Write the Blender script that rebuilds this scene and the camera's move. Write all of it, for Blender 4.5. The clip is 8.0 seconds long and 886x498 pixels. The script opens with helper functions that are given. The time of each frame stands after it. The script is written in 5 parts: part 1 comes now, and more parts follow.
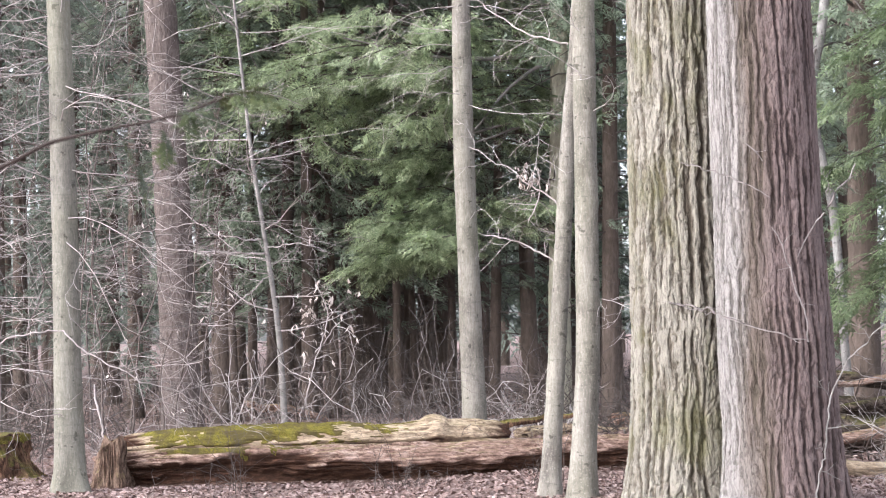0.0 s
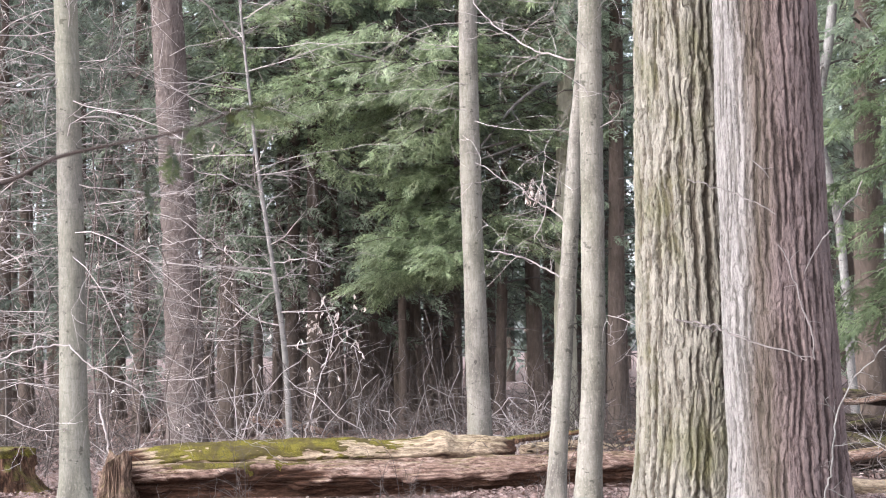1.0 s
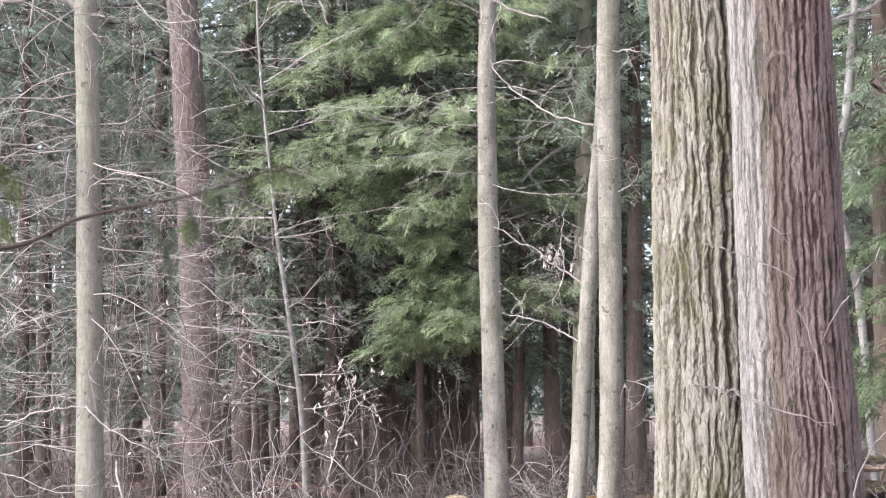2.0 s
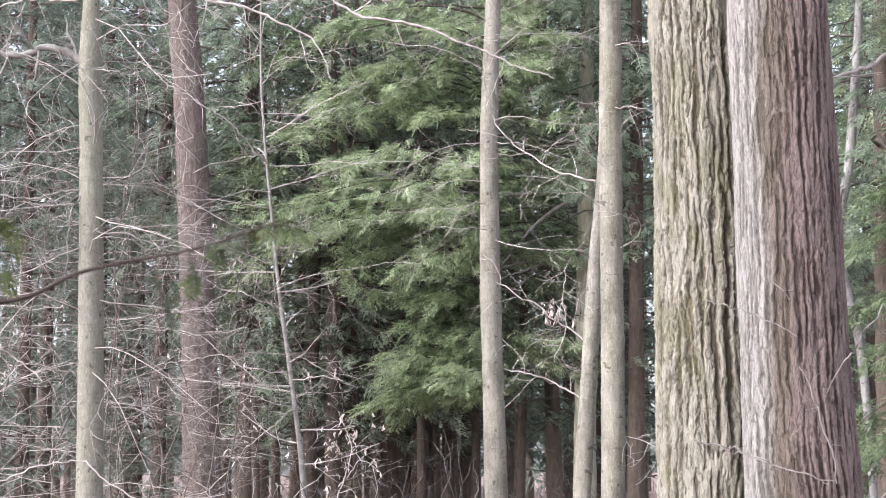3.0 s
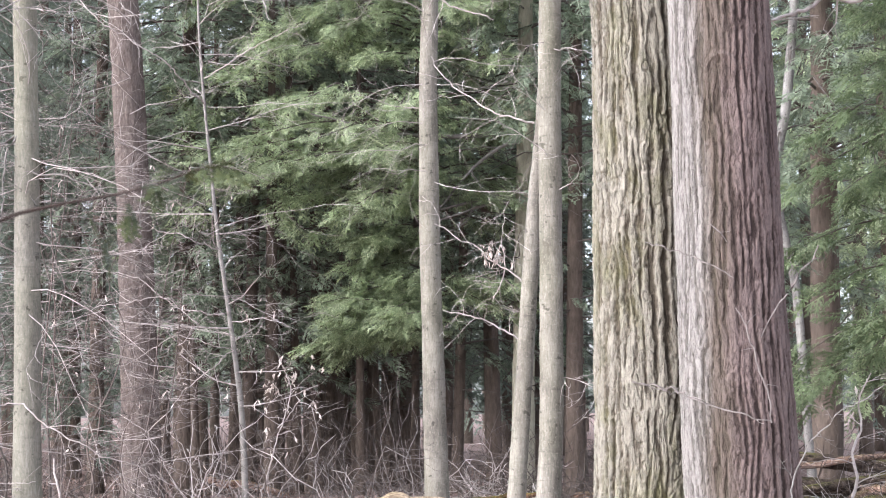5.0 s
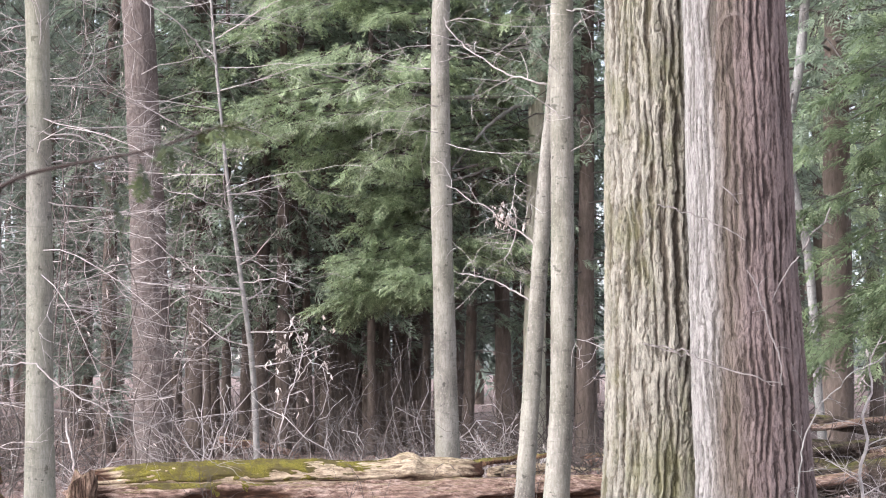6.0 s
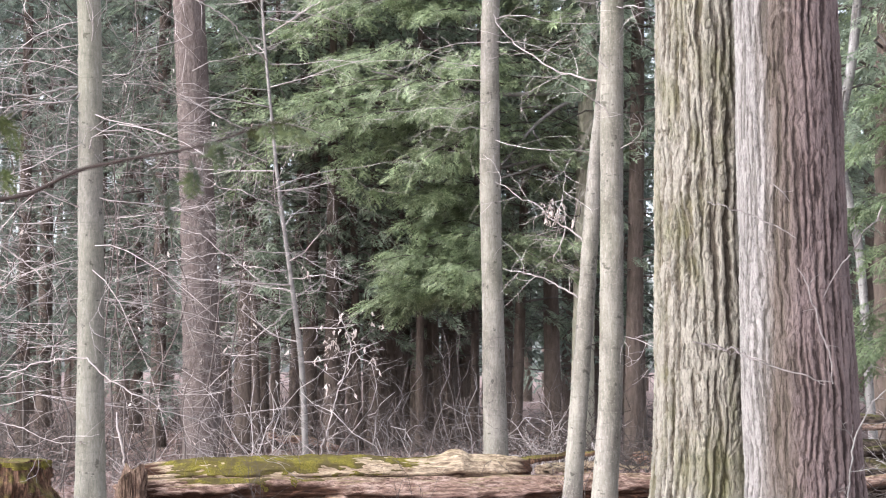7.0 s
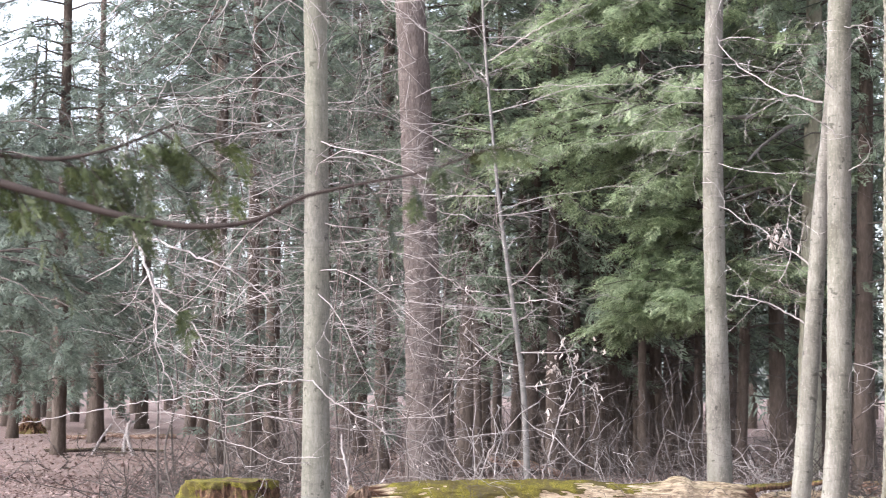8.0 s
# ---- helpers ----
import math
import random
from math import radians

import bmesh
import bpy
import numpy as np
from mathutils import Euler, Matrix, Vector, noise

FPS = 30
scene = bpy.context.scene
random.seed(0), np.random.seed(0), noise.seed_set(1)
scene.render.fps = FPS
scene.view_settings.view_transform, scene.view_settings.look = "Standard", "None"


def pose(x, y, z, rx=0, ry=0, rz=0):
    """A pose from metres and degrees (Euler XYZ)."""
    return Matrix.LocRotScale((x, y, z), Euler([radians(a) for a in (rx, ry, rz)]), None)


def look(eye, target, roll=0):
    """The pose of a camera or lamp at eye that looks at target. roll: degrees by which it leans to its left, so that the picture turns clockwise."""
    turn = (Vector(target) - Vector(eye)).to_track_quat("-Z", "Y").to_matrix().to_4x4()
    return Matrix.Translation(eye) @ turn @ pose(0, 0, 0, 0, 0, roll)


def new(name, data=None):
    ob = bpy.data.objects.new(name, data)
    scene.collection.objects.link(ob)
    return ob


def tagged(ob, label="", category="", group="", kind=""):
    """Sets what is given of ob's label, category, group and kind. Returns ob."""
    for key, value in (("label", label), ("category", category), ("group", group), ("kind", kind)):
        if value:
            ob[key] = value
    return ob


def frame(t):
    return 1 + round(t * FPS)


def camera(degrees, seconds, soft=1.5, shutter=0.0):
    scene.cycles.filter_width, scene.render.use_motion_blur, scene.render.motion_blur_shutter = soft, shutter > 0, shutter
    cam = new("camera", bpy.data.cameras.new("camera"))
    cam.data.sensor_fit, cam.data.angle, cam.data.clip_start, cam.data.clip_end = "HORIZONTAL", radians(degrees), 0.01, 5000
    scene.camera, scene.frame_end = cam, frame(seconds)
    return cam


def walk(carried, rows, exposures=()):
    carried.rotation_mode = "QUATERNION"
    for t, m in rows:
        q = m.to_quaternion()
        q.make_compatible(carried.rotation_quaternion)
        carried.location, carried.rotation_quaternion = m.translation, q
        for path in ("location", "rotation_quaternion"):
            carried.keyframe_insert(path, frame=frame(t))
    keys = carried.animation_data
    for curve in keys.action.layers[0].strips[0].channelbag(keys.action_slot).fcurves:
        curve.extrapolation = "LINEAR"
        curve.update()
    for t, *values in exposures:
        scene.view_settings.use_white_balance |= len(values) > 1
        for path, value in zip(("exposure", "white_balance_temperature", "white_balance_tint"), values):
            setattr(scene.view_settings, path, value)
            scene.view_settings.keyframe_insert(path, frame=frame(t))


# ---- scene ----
cam = camera(29.3, 8.0, 1.0, 0.12)
cam.data.dof.use_dof, cam.data.dof.focus_distance, cam.data.dof.aperture_fstop = True, 17.6, 5.6
EYE = 1.6
# seconds, yaw, pitch, roll: the camera is held by hand and turns where it is
ROWS = [
    (0.0, 0.056, 2.901, 1.099), (0.2, 0.321, 3.722, 1.259), (0.3, 0.357, 4.149, 1.255), (0.5, 0.297, 4.167, 1.048),
    (0.7, 0.375, 3.146, 1.046), (1.0, 0.248, 3.441, 0.87), (1.2, 0.174, 3.861, 0.838), (1.5, 0.363, 4.165, 0.736),
    (1.8, 0.652, 4.7, 0.567), (2.0, 0.831, 5.595, 0.541), (2.2, 0.927, 6.388, 0.407), (3.3, 0.749, 7.481, 0.164),
    (3.5, 0.44, 7.455, 0.232), (3.8, -0.154, 7.661, 0.27), (4.0, -0.459, 7.71, 0.433), (4.3, -0.726, 7.164, 0.547),
    (4.5, -0.949, 6.721, 0.511), (4.7, -1.164, 6.167, 0.54), (5.8, -1.026, 4.434, 0.318), (6.0, -0.809, 4.173, 0.292),
    (6.2, -0.522, 3.837, 0.205), (6.5, -0.077, 3.689, 0.194), (6.8, 0.421, 3.772, 0.024), (7.0, 0.825, 4.071, -0.042),
    (7.2, 1.959, 4.092, -0.25), (7.3, 2.631, 4.039, -0.35), (7.5, 4.476, 4.253, -0.472), (7.7, 6.106, 4.551, -0.671),
    (8.0, 8.284, 4.859, -0.606),
]
walk(cam, [(t, pose(0, 0, EYE, 90 + pitch, roll, yaw)) for t, yaw, pitch, roll in ROWS],
     [(0.0, 2.14, 6000, 12), (8.0, 2.14, 6000, 12)])

# ---- light: a bright overcast day, softly directed from the left ----
SUN_FROM = Vector((-0.72, -0.42, 0.55)).normalized()
world = bpy.data.worlds.new("sky")
scene.world = world
world.use_nodes = True
wn, wl = world.node_tree.nodes, world.node_tree.links
sky = wn.new("ShaderNodeTexSky")
sky.sky_type, sky.sun_disc = "NISHITA", False
sky.sun_elevation, sky.sun_rotation = math.asin(SUN_FROM.z), math.atan2(SUN_FROM.x, SUN_FROM.y)
sky.air_density, sky.dust_density = 1.0, 3.0
cloud = wn.new("ShaderNodeHueSaturation")
cloud.inputs["Saturation"].default_value = 0.3
wl.new(sky.outputs[0], cloud.inputs["Color"])
wl.new(cloud.outputs[0], wn["Background"].inputs["Color"])
wn["Background"].inputs["Strength"].default_value = 0.15
sun = new("sun", bpy.data.lights.new("sun", "SUN"))
sun.data.energy, sun.data.angle, sun.data.color = 0.36, radians(25), (1.0, 0.96, 0.9)
sun.matrix_world = look(SUN_FROM * 40, (0, 0, 0))


# ---- small tools ----
def gz(x, y):
    """Height of the forest floor."""
    return 0.05 * np.sin(0.31 * x + 0.4) * np.cos(0.23 * y) + 0.035 * np.sin(0.9 * x + 0.7 * y) + 0.02 * np.sin(2.1 * x - 1.7 * y)


LATTICE = np.random.RandomState(5).rand(4096) * 2 * np.pi


def grad_noise(x, y, period=0, seed=0):
    """Smooth noise of about -0.7 to 0.7; period: whole cells after which x repeats."""
    xi, yi = np.floor(x).astype(int), np.floor(y).astype(int)
    fx, fy = x - xi, y - yi

    def corner(i, j):
        k = (xi + i) % period if period else xi + i
        a = LATTICE[(k * 374761 + (yi + j) * 668265 + seed * 7919 + ((k * 31) ^ (yi + j)) * 97) % 4096]
        return np.cos(a) * (fx - i) + np.sin(a) * (fy - j)

    u, v = fx * fx * fx * (fx * (6 * fx - 15) + 10), fy * fy * fy * (fy * (6 * fy - 15) + 10)
    low = corner(0, 0) * (1 - u) + corner(1, 0) * u
    high = corner(0, 1) * (1 - u) + corner(1, 1) * u
    return low * (1 - v) + high * v


def quads(name, verts, faces, smooth=True, attribute=None):
    """A mesh from arrays of corners and four-sided faces."""
    verts, faces = np.asarray(verts, np.float32), np.asarray(faces, np.int32)
    me = bpy.data.meshes.new(name)
    me.vertices.add(len(verts))
    me.vertices.foreach_set("co", verts.ravel())
    me.loops.add(faces.size)
    me.loops.foreach_set("vertex_index", faces.ravel())
    me.polygons.add(len(faces))
    me.polygons.foreach_set("loop_start", np.arange(len(faces), dtype=np.int32) * 4)
    me.polygons.foreach_set("use_smooth", np.full(len(faces), smooth))
    if attribute is not None:
        layer = me.attributes.new("crest", "FLOAT", "POINT")
        layer.data.foreach_set("value", np.asarray(attribute, np.float32))
    me.update(calc_edges=True)
    return me


def blades(name, corners):
    """A mesh of separate three-sided blades from corners n x 3 x 3."""
    corners = np.asarray(corners, np.float32)
    n = len(corners)
    me = bpy.data.meshes.new(name)
    me.vertices.add(3 * n)
    me.vertices.foreach_set("co", corners.ravel())
    me.loops.add(3 * n)
    me.loops.foreach_set("vertex_index", np.arange(3 * n, dtype=np.int32))
    me.polygons.add(n)
    me.polygons.foreach_set("loop_start", np.arange(n, dtype=np.int32) * 3)
    me.update(calc_edges=True)
    return me


def thing(name, label, category, at=(0, 0, 0), group="", kind=""):
    ob = new(name)
    ob.location = at
    ob.empty_display_size = 0.1
    return tagged(ob, label, category, group, kind)


def part(name, me, mat, parent, label="", kind=""):
    """One mesh in world places, under a thing or a part whose origin stands at its own base."""
    ob = new(name, me)
    me.materials.append(mat)
    if parent:
        ob.parent = parent
        base = Matrix.Translation(-sum((Vector(p.location) for p in lineage(parent)), Vector()))
        me.transform(base)
    return tagged(ob, label, kind=kind)


def lineage(ob):
    while ob:
        yield ob
        ob = ob.parent


def single(name, me, mat, label, category, group="", kind=""):
    ob = new(name, me)
    me.materials.append(mat)
    return tagged(ob, label, category, group, kind)


def smooth_line(points, step):
    """Points (x, y, z, radius ...) resampled along a smooth curve at about that step."""
    p = np.asarray(points, float)
    d = np.r_[0, np.cumsum(np.linalg.norm(np.diff(p[:, :3], axis=0), axis=1))]
    n = max(3, int(d[-1] / step) + 1)
    s = np.linspace(0, d[-1], n)
    slope = np.gradient(p, d, axis=0)
    k = np.clip(np.searchsorted(d, s, "right") - 1, 0, len(d) - 2)
    h = (d[k + 1] - d[k])[:, None]
    u = ((s - d[k])[:, None]) / h
    return ((1 + 2 * u) * (1 - u) ** 2 * p[k] + u * (1 - u) ** 2 * h * slope[k]
            + u * u * (3 - 2 * u) * p[k + 1] + u * u * (u - 1) * h * slope[k + 1]), s


def stem(points, step, around, relief=None, ref=(1, 0, 0), ends=True):
    """A round stem along a smooth curve. relief(theta, s, line) gives metres added to the radius."""
    line, s = smooth_line(points, step)
    t = np.gradient(line[:, :3], axis=0)
    t /= np.linalg.norm(t, axis=1)[:, None]
    a = np.asarray(ref, float) - t * (t @ np.asarray(ref, float))[:, None]
    a /= np.linalg.norm(a, axis=1)[:, None]
    b = np.cross(t, a)
    th = np.linspace(0, 2 * np.pi, around, endpoint=False)
    if around > 210:
        th = th - 0.42 * np.cos(th)
    T, S = np.meshgrid(th, s)
    dr = relief(T, S, line) if relief else np.zeros_like(T)
    dr, crest = dr if isinstance(dr, tuple) else (dr, dr.copy())
    r = line[:, 3][:, None] + dr
    v = line[:, None, :3] + r[..., None] * (np.cos(T)[..., None] * a[:, None] + np.sin(T)[..., None] * b[:, None])
    n = len(s)
    idx = np.arange(n * around).reshape(n, around)
    nxt = np.roll(idx, -1, 1)
    f = np.stack([idx[:-1], nxt[:-1], nxt[1:], idx[1:]], -1).reshape(-1, 4)
    v, crest = v.reshape(-1, 3), crest.ravel()
    if ends:
        v = np.vstack([v, line[0, :3], line[-1, :3]])
        crest = np.r_[crest, 0, 0]
        c0, c1 = n * around, n * around + 1
        e = np.arange(0, around, 2)
        first = np.stack([np.full(len(e), c0), idx[0, (e + 2) % around], idx[0, (e + 1) % around], idx[0, e]], 1)
        last = np.stack([np.full(len(e), c1), idx[-1, e], idx[-1, (e + 1) % around], idx[-1, (e + 2) % around]], 1)
        f = np.vstack([f, first, last])
    return v, f, crest


def tubes(lines, sides=3):
    """Many thin stems (points n x 3, radii n) as one array of corners and faces."""
    vs, fs, base = [], [], 0
    th = np.linspace(0, 2 * np.pi, sides, endpoint=False)
    for p, r in lines:
        p, r = np.asarray(p, float), np.asarray(r, float)
        t = np.gradient(p, axis=0)
        t /= np.linalg.norm(t, axis=1)[:, None] + 1e-9
        ref = np.where(np.abs(t[:, 2:3]) > 0.8, [[1.0, 0.1, 0]], [[0, 0.1, 1.0]])
        a = np.cross(t, ref)
        a /= np.linalg.norm(a, axis=1)[:, None] + 1e-9
        b = np.cross(t, a)
        v = p[:, None] + r[:, None, None] * (np.cos(th)[None, :, None] * a[:, None] + np.sin(th)[None, :, None] * b[:, None])
        n = len(p)
        idx = base + np.arange(n * sides).reshape(n, sides)
        nxt = np.roll(idx, -1, 1)
        vs.append(v.reshape(-1, 3))
        fs.append(np.stack([idx[:-1], nxt[:-1], nxt[1:], idx[1:]], -1).reshape(-1, 4))
        base += n * sides
    return np.vstack(vs), np.vstack(fs)


def twig(rng, start, way, length, radius, depth, out, flat=0.0, lift=0.0, wander=0.16, forks=4, spread=0.75, tips=None, shrink=0.5):
    """A crooked twig with side twigs, added to out as (points, radii). flat draws it towards the level, lift bends it up."""
    n = 6 if depth else 5
    p, d = [np.array(start, float)], np.array(way, float)
    d /= np.linalg.norm(d)
    for i in range(n):
        d = d + rng.normal(0, wander, 3)
        d[2] = d[2] * (1 - flat) + lift * 0.15
        d /= np.linalg.norm(d)
        p.append(p[-1] + d * length / n)
    p = np.array(p)
    r = radius * np.linspace(1, 0.42, n + 1)
    out.append((p, r))
    if tips is not None and not depth:
        tips.append((p[-1], d))
    if depth:
        for k in range(forks):
            u = (k + 0.8 + rng.uniform(-0.3, 0.3)) / (forks + 0.6)
            i = min(int(u * n), n - 1)
            q = p[i] + (p[i + 1] - p[i]) * (u * n - i)
            along = p[i + 1] - p[i]
            along /= np.linalg.norm(along)
            side = np.cross(along, rng.normal(0, 1, 3) * (1, 1, 0.35) + (0, 0, 1.0))
            side /= np.linalg.norm(side) + 1e-9
            side *= 1 if k % 2 else -1
            w = along * (1 - spread * 0.5) + side * spread + (0, 0, lift * 0.3)
            twig(rng, q, w, length * shrink * rng.uniform(0.7, 1.25) * (1.15 - 0.5 * u), max(r[i] * 0.64, 0.0026), depth - 1, out, flat, lift, wander * 1.15, max(2, forks - 1), spread, tips, shrink)


def spray(rng, pairs, length, width, fine):
    """One flat, feathery spray along +x, as blades n x 3 x 3."""
    out = []

    def blade(p, ang, l, w, droop):
        d = np.array([np.cos(ang), np.sin(ang), -droop])
        s = np.array([-np.sin(ang), np.cos(ang), 0.0]) * w / 2
        out.append([p + d * l * 0.12 - s, p + d * l + (0, 0, -0.08 * l), p + d * l * 0.12 + s])

    for i in range(pairs):
        u = (i + 0.6) / (pairs + 0.4)
        p = np.array([u * length, 0.05 * length * np.sin(4 * u + pairs), -0.2 * length * u * u])
        l = length * (0.5 * (1 - u) ** 0.75 + 0.12)
        for sgn in (-1, 1):
            if rng.rand() < 0.12:
                continue
            ang = sgn * rng.uniform(0.55, 1.0)
            ll = l * rng.uniform(0.55, 1.15)
            dr = rng.uniform(0.0, 0.3)
            blade(p, ang, ll, width, dr)
            for k in range(fine):
                q = p + np.array([np.cos(ang), np.sin(ang), -dr]) * ll * (k + 0.6) / (fine + 0.3)
                blade(q, ang + (0.7 if (k + (sgn > 0)) % 2 else -0.7), ll * (0.48 - 0.06 * k), width * 0.85, dr + 0.08)
    blade(np.zeros(3), 0, length * 1.02, width * 0.6, 0.18)
    return np.array(out)


SPRAYS = {level: [spray(np.random.RandomState(40 + i), *spec) for i in range(5)]
          for level, spec in {"near": (7, 0.44, 0.024, 4), "front": (6, 0.44, 0.05, 3), "middle": (6, 0.46, 0.036, 2), "far": (4, 0.72, 0.072, 1)}.items()}


def place_sprays(rng, level, spots, ways, sizes, tilt=0.45):
    """Sprays set at spots along ways, as blades."""
    vs = []
    ways = ways / np.linalg.norm(ways, axis=1)[:, None]
    side = np.cross(np.array([0, 0, 1.0]), ways)
    side /= np.linalg.norm(side, axis=1)[:, None] + 1e-9
    up = np.cross(ways, side)
    roll = rng.normal(0, tilt, len(spots))[:, None]
    s2 = side * np.cos(roll) + up * np.sin(roll)
    u2 = up * np.cos(roll) - side * np.sin(roll)
    kind = rng.randint(0, 5, len(spots))
    for k in range(5):
        m = kind == k
        if not m.any():
            continue
        tpl = SPRAYS[level][k].reshape(-1, 3)
        v = spots[m][:, None] + sizes[m][:, None, None] * (tpl[None, :, 0:1] * ways[m][:, None] + tpl[None, :, 1:2] * s2[m][:, None] + tpl[None, :, 2:3] * u2[m][:, None])
        vs.append(v.reshape(-1, 3))
    return np.vstack(vs).reshape(-1, 3, 3)


# ---- materials ----
def material(name, rough=0.85, spec=0.25):
    mat = bpy.data.materials.new(name)
    mat.use_nodes = True
    nt = mat.node_tree
    b = nt.nodes["Principled BSDF"]
    b.inputs["Roughness"].default_value = rough
    b.inputs["Specular IOR Level"].default_value = spec
    return mat, nt, b


def coords(nt, scale=(1, 1, 1)):
    geo, m = nt.nodes.new("ShaderNodeNewGeometry"), nt.nodes.new("ShaderNodeMapping")
    m.inputs["Scale"].default_value = scale
    nt.links.new(geo.outputs["Position"], m.inputs["Vector"])
    return m.outputs[0]


def speck(nt, scale, detail=4.0, stretch=(1, 1, 1), rough=0.6):
    n = nt.nodes.new("ShaderNodeTexNoise")
    n.inputs["Scale"].default_value, n.inputs["Detail"].default_value, n.inputs["Roughness"].default_value = scale, detail, rough
    nt.links.new(coords(nt, stretch), n.inputs["Vector"])
    return n.outputs["Fac"]


def ramp(nt, fac, *stops):
    r = nt.nodes.new("ShaderNodeValToRGB")
    e = r.color_ramp.elements
    while len(e) < len(stops):
        e.new(0.5)
    for k, (pos, col) in enumerate(stops):
        e[k].position = pos
        e[k].color = (*col, 1) if not isinstance(col, (int, float)) else (col, col, col, 1)
    nt.links.new(fac, r.inputs[0])
    return r.outputs[0]


def blend(nt, fac, a, b, mode="MIX"):
    m = nt.nodes.new("ShaderNodeMix")
    m.data_type, m.blend_type = "RGBA", mode
    if isinstance(fac, (int, float)):
        m.inputs[0].default_value = fac
    else:
        nt.links.new(fac, m.inputs[0])
    for sock, val in ((m.inputs[6], a), (m.inputs[7], b)):
        if isinstance(val, tuple):
            sock.default_value = (*val, 1)
        else:
            nt.links.new(val, sock)
    return m.outputs[2]


def times(nt, a, b, op="MULTIPLY"):
    m = nt.nodes.new("ShaderNodeMath")
    m.operation = op
    for sock, val in zip(m.inputs, (a, b)):
        if isinstance(val, (int, float)):
            sock.default_value = val
        else:
            nt.links.new(val, sock)
    return m.outputs[0]


def bump(nt, bsdf, height, strength=0.5, distance=0.01):
    b = nt.nodes.new("ShaderNodeBump")
    b.inputs["Strength"].default_value, b.inputs["Distance"].default_value = strength, distance
    nt.links.new(height, b.inputs["Height"])
    nt.links.new(b.outputs[0], bsdf.inputs["Normal"])


def facing(nt, axis):
    geo, sep = nt.nodes.new("ShaderNodeNewGeometry"), nt.nodes.new("ShaderNodeSeparateXYZ")
    nt.links.new(geo.outputs["Normal"], sep.inputs[0])
    return sep.outputs[axis]


def furrowed(name, crest, mid, furrow_shade, low, high, moss=0.0, axis=None):
    """Deep bark: weathered pale crests, furrows with shade put into their colour, fine upright cracks; moss or one side
    painted lit.
    """
    mat, nt, b = material(name, 0.92, 0.15)
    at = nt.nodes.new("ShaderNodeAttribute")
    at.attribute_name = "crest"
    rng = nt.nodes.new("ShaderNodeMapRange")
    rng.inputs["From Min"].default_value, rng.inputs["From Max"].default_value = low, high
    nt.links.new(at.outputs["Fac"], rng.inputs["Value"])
    grain = speck(nt, 42, 6, (1, 1, 0.6), 0.7)
    line = times(nt, times(nt, speck(nt, 17, 5, (1, 1, 0.17), 0.65), 0.5, "SUBTRACT"), 0.0, "ABSOLUTE")
    crack = ramp(nt, line, (0.006, 0.0), (0.03, 1.0))
    fine = times(nt, times(nt, speck(nt, 34, 4, (1, 1, 0.34), 0.65), 0.5, "SUBTRACT"), 0.0, "ABSOLUTE")
    nick = ramp(nt, fine, (0.006, 0.82), (0.028, 1.0))
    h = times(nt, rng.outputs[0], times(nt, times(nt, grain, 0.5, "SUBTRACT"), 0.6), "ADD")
    # height picks the tone: weathered pale ridges, shade painted into the furrows
    col = ramp(nt, h, (0.16, furrow_shade), (0.4, mid), (0.68, crest))
    col = blend(nt, times(nt, speck(nt, 2.2, 3, (1, 1, 0.35)), 0.3), col, mid, "MIX")
    if moss:
        patch = ramp(nt, speck(nt, 3.1, 6, (1, 1, 0.5)), (0.47, 0.0), (0.64, 1.0))
        col = blend(nt, times(nt, patch, moss), col, (0.14, 0.135, 0.055))
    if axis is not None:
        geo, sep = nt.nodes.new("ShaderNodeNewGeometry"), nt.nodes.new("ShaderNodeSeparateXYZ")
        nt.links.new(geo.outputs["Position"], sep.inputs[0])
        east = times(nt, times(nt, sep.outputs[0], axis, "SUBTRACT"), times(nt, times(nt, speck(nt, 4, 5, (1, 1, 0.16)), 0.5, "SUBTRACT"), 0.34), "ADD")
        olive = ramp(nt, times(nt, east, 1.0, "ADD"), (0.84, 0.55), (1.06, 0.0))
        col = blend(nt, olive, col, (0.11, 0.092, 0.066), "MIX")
        # left side made paler by position: light from the left put into the colour
        lit_flank = ramp(nt, times(nt, east, 1.0, "ADD"), (0.62, 1.0), (0.79, 0.0))
        col = blend(nt, times(nt, lit_flank, 0.75), col, ramp(nt, h, (0.2, (0.18, 0.163, 0.151)), (0.6, (0.34, 0.315, 0.297))), "MIX")
    keep = times(nt, times(nt, crack, 0.28), 0.72, "ADD")
    col = blend(nt, 1.0, col, times(nt, keep, nick), "MULTIPLY")
    nt.links.new(col, b.inputs["Base Color"])
    bump(nt, b, times(nt, times(nt, grain, 0.6), times(nt, keep, nick), "ADD"), 1.0, 0.018)
    return mat


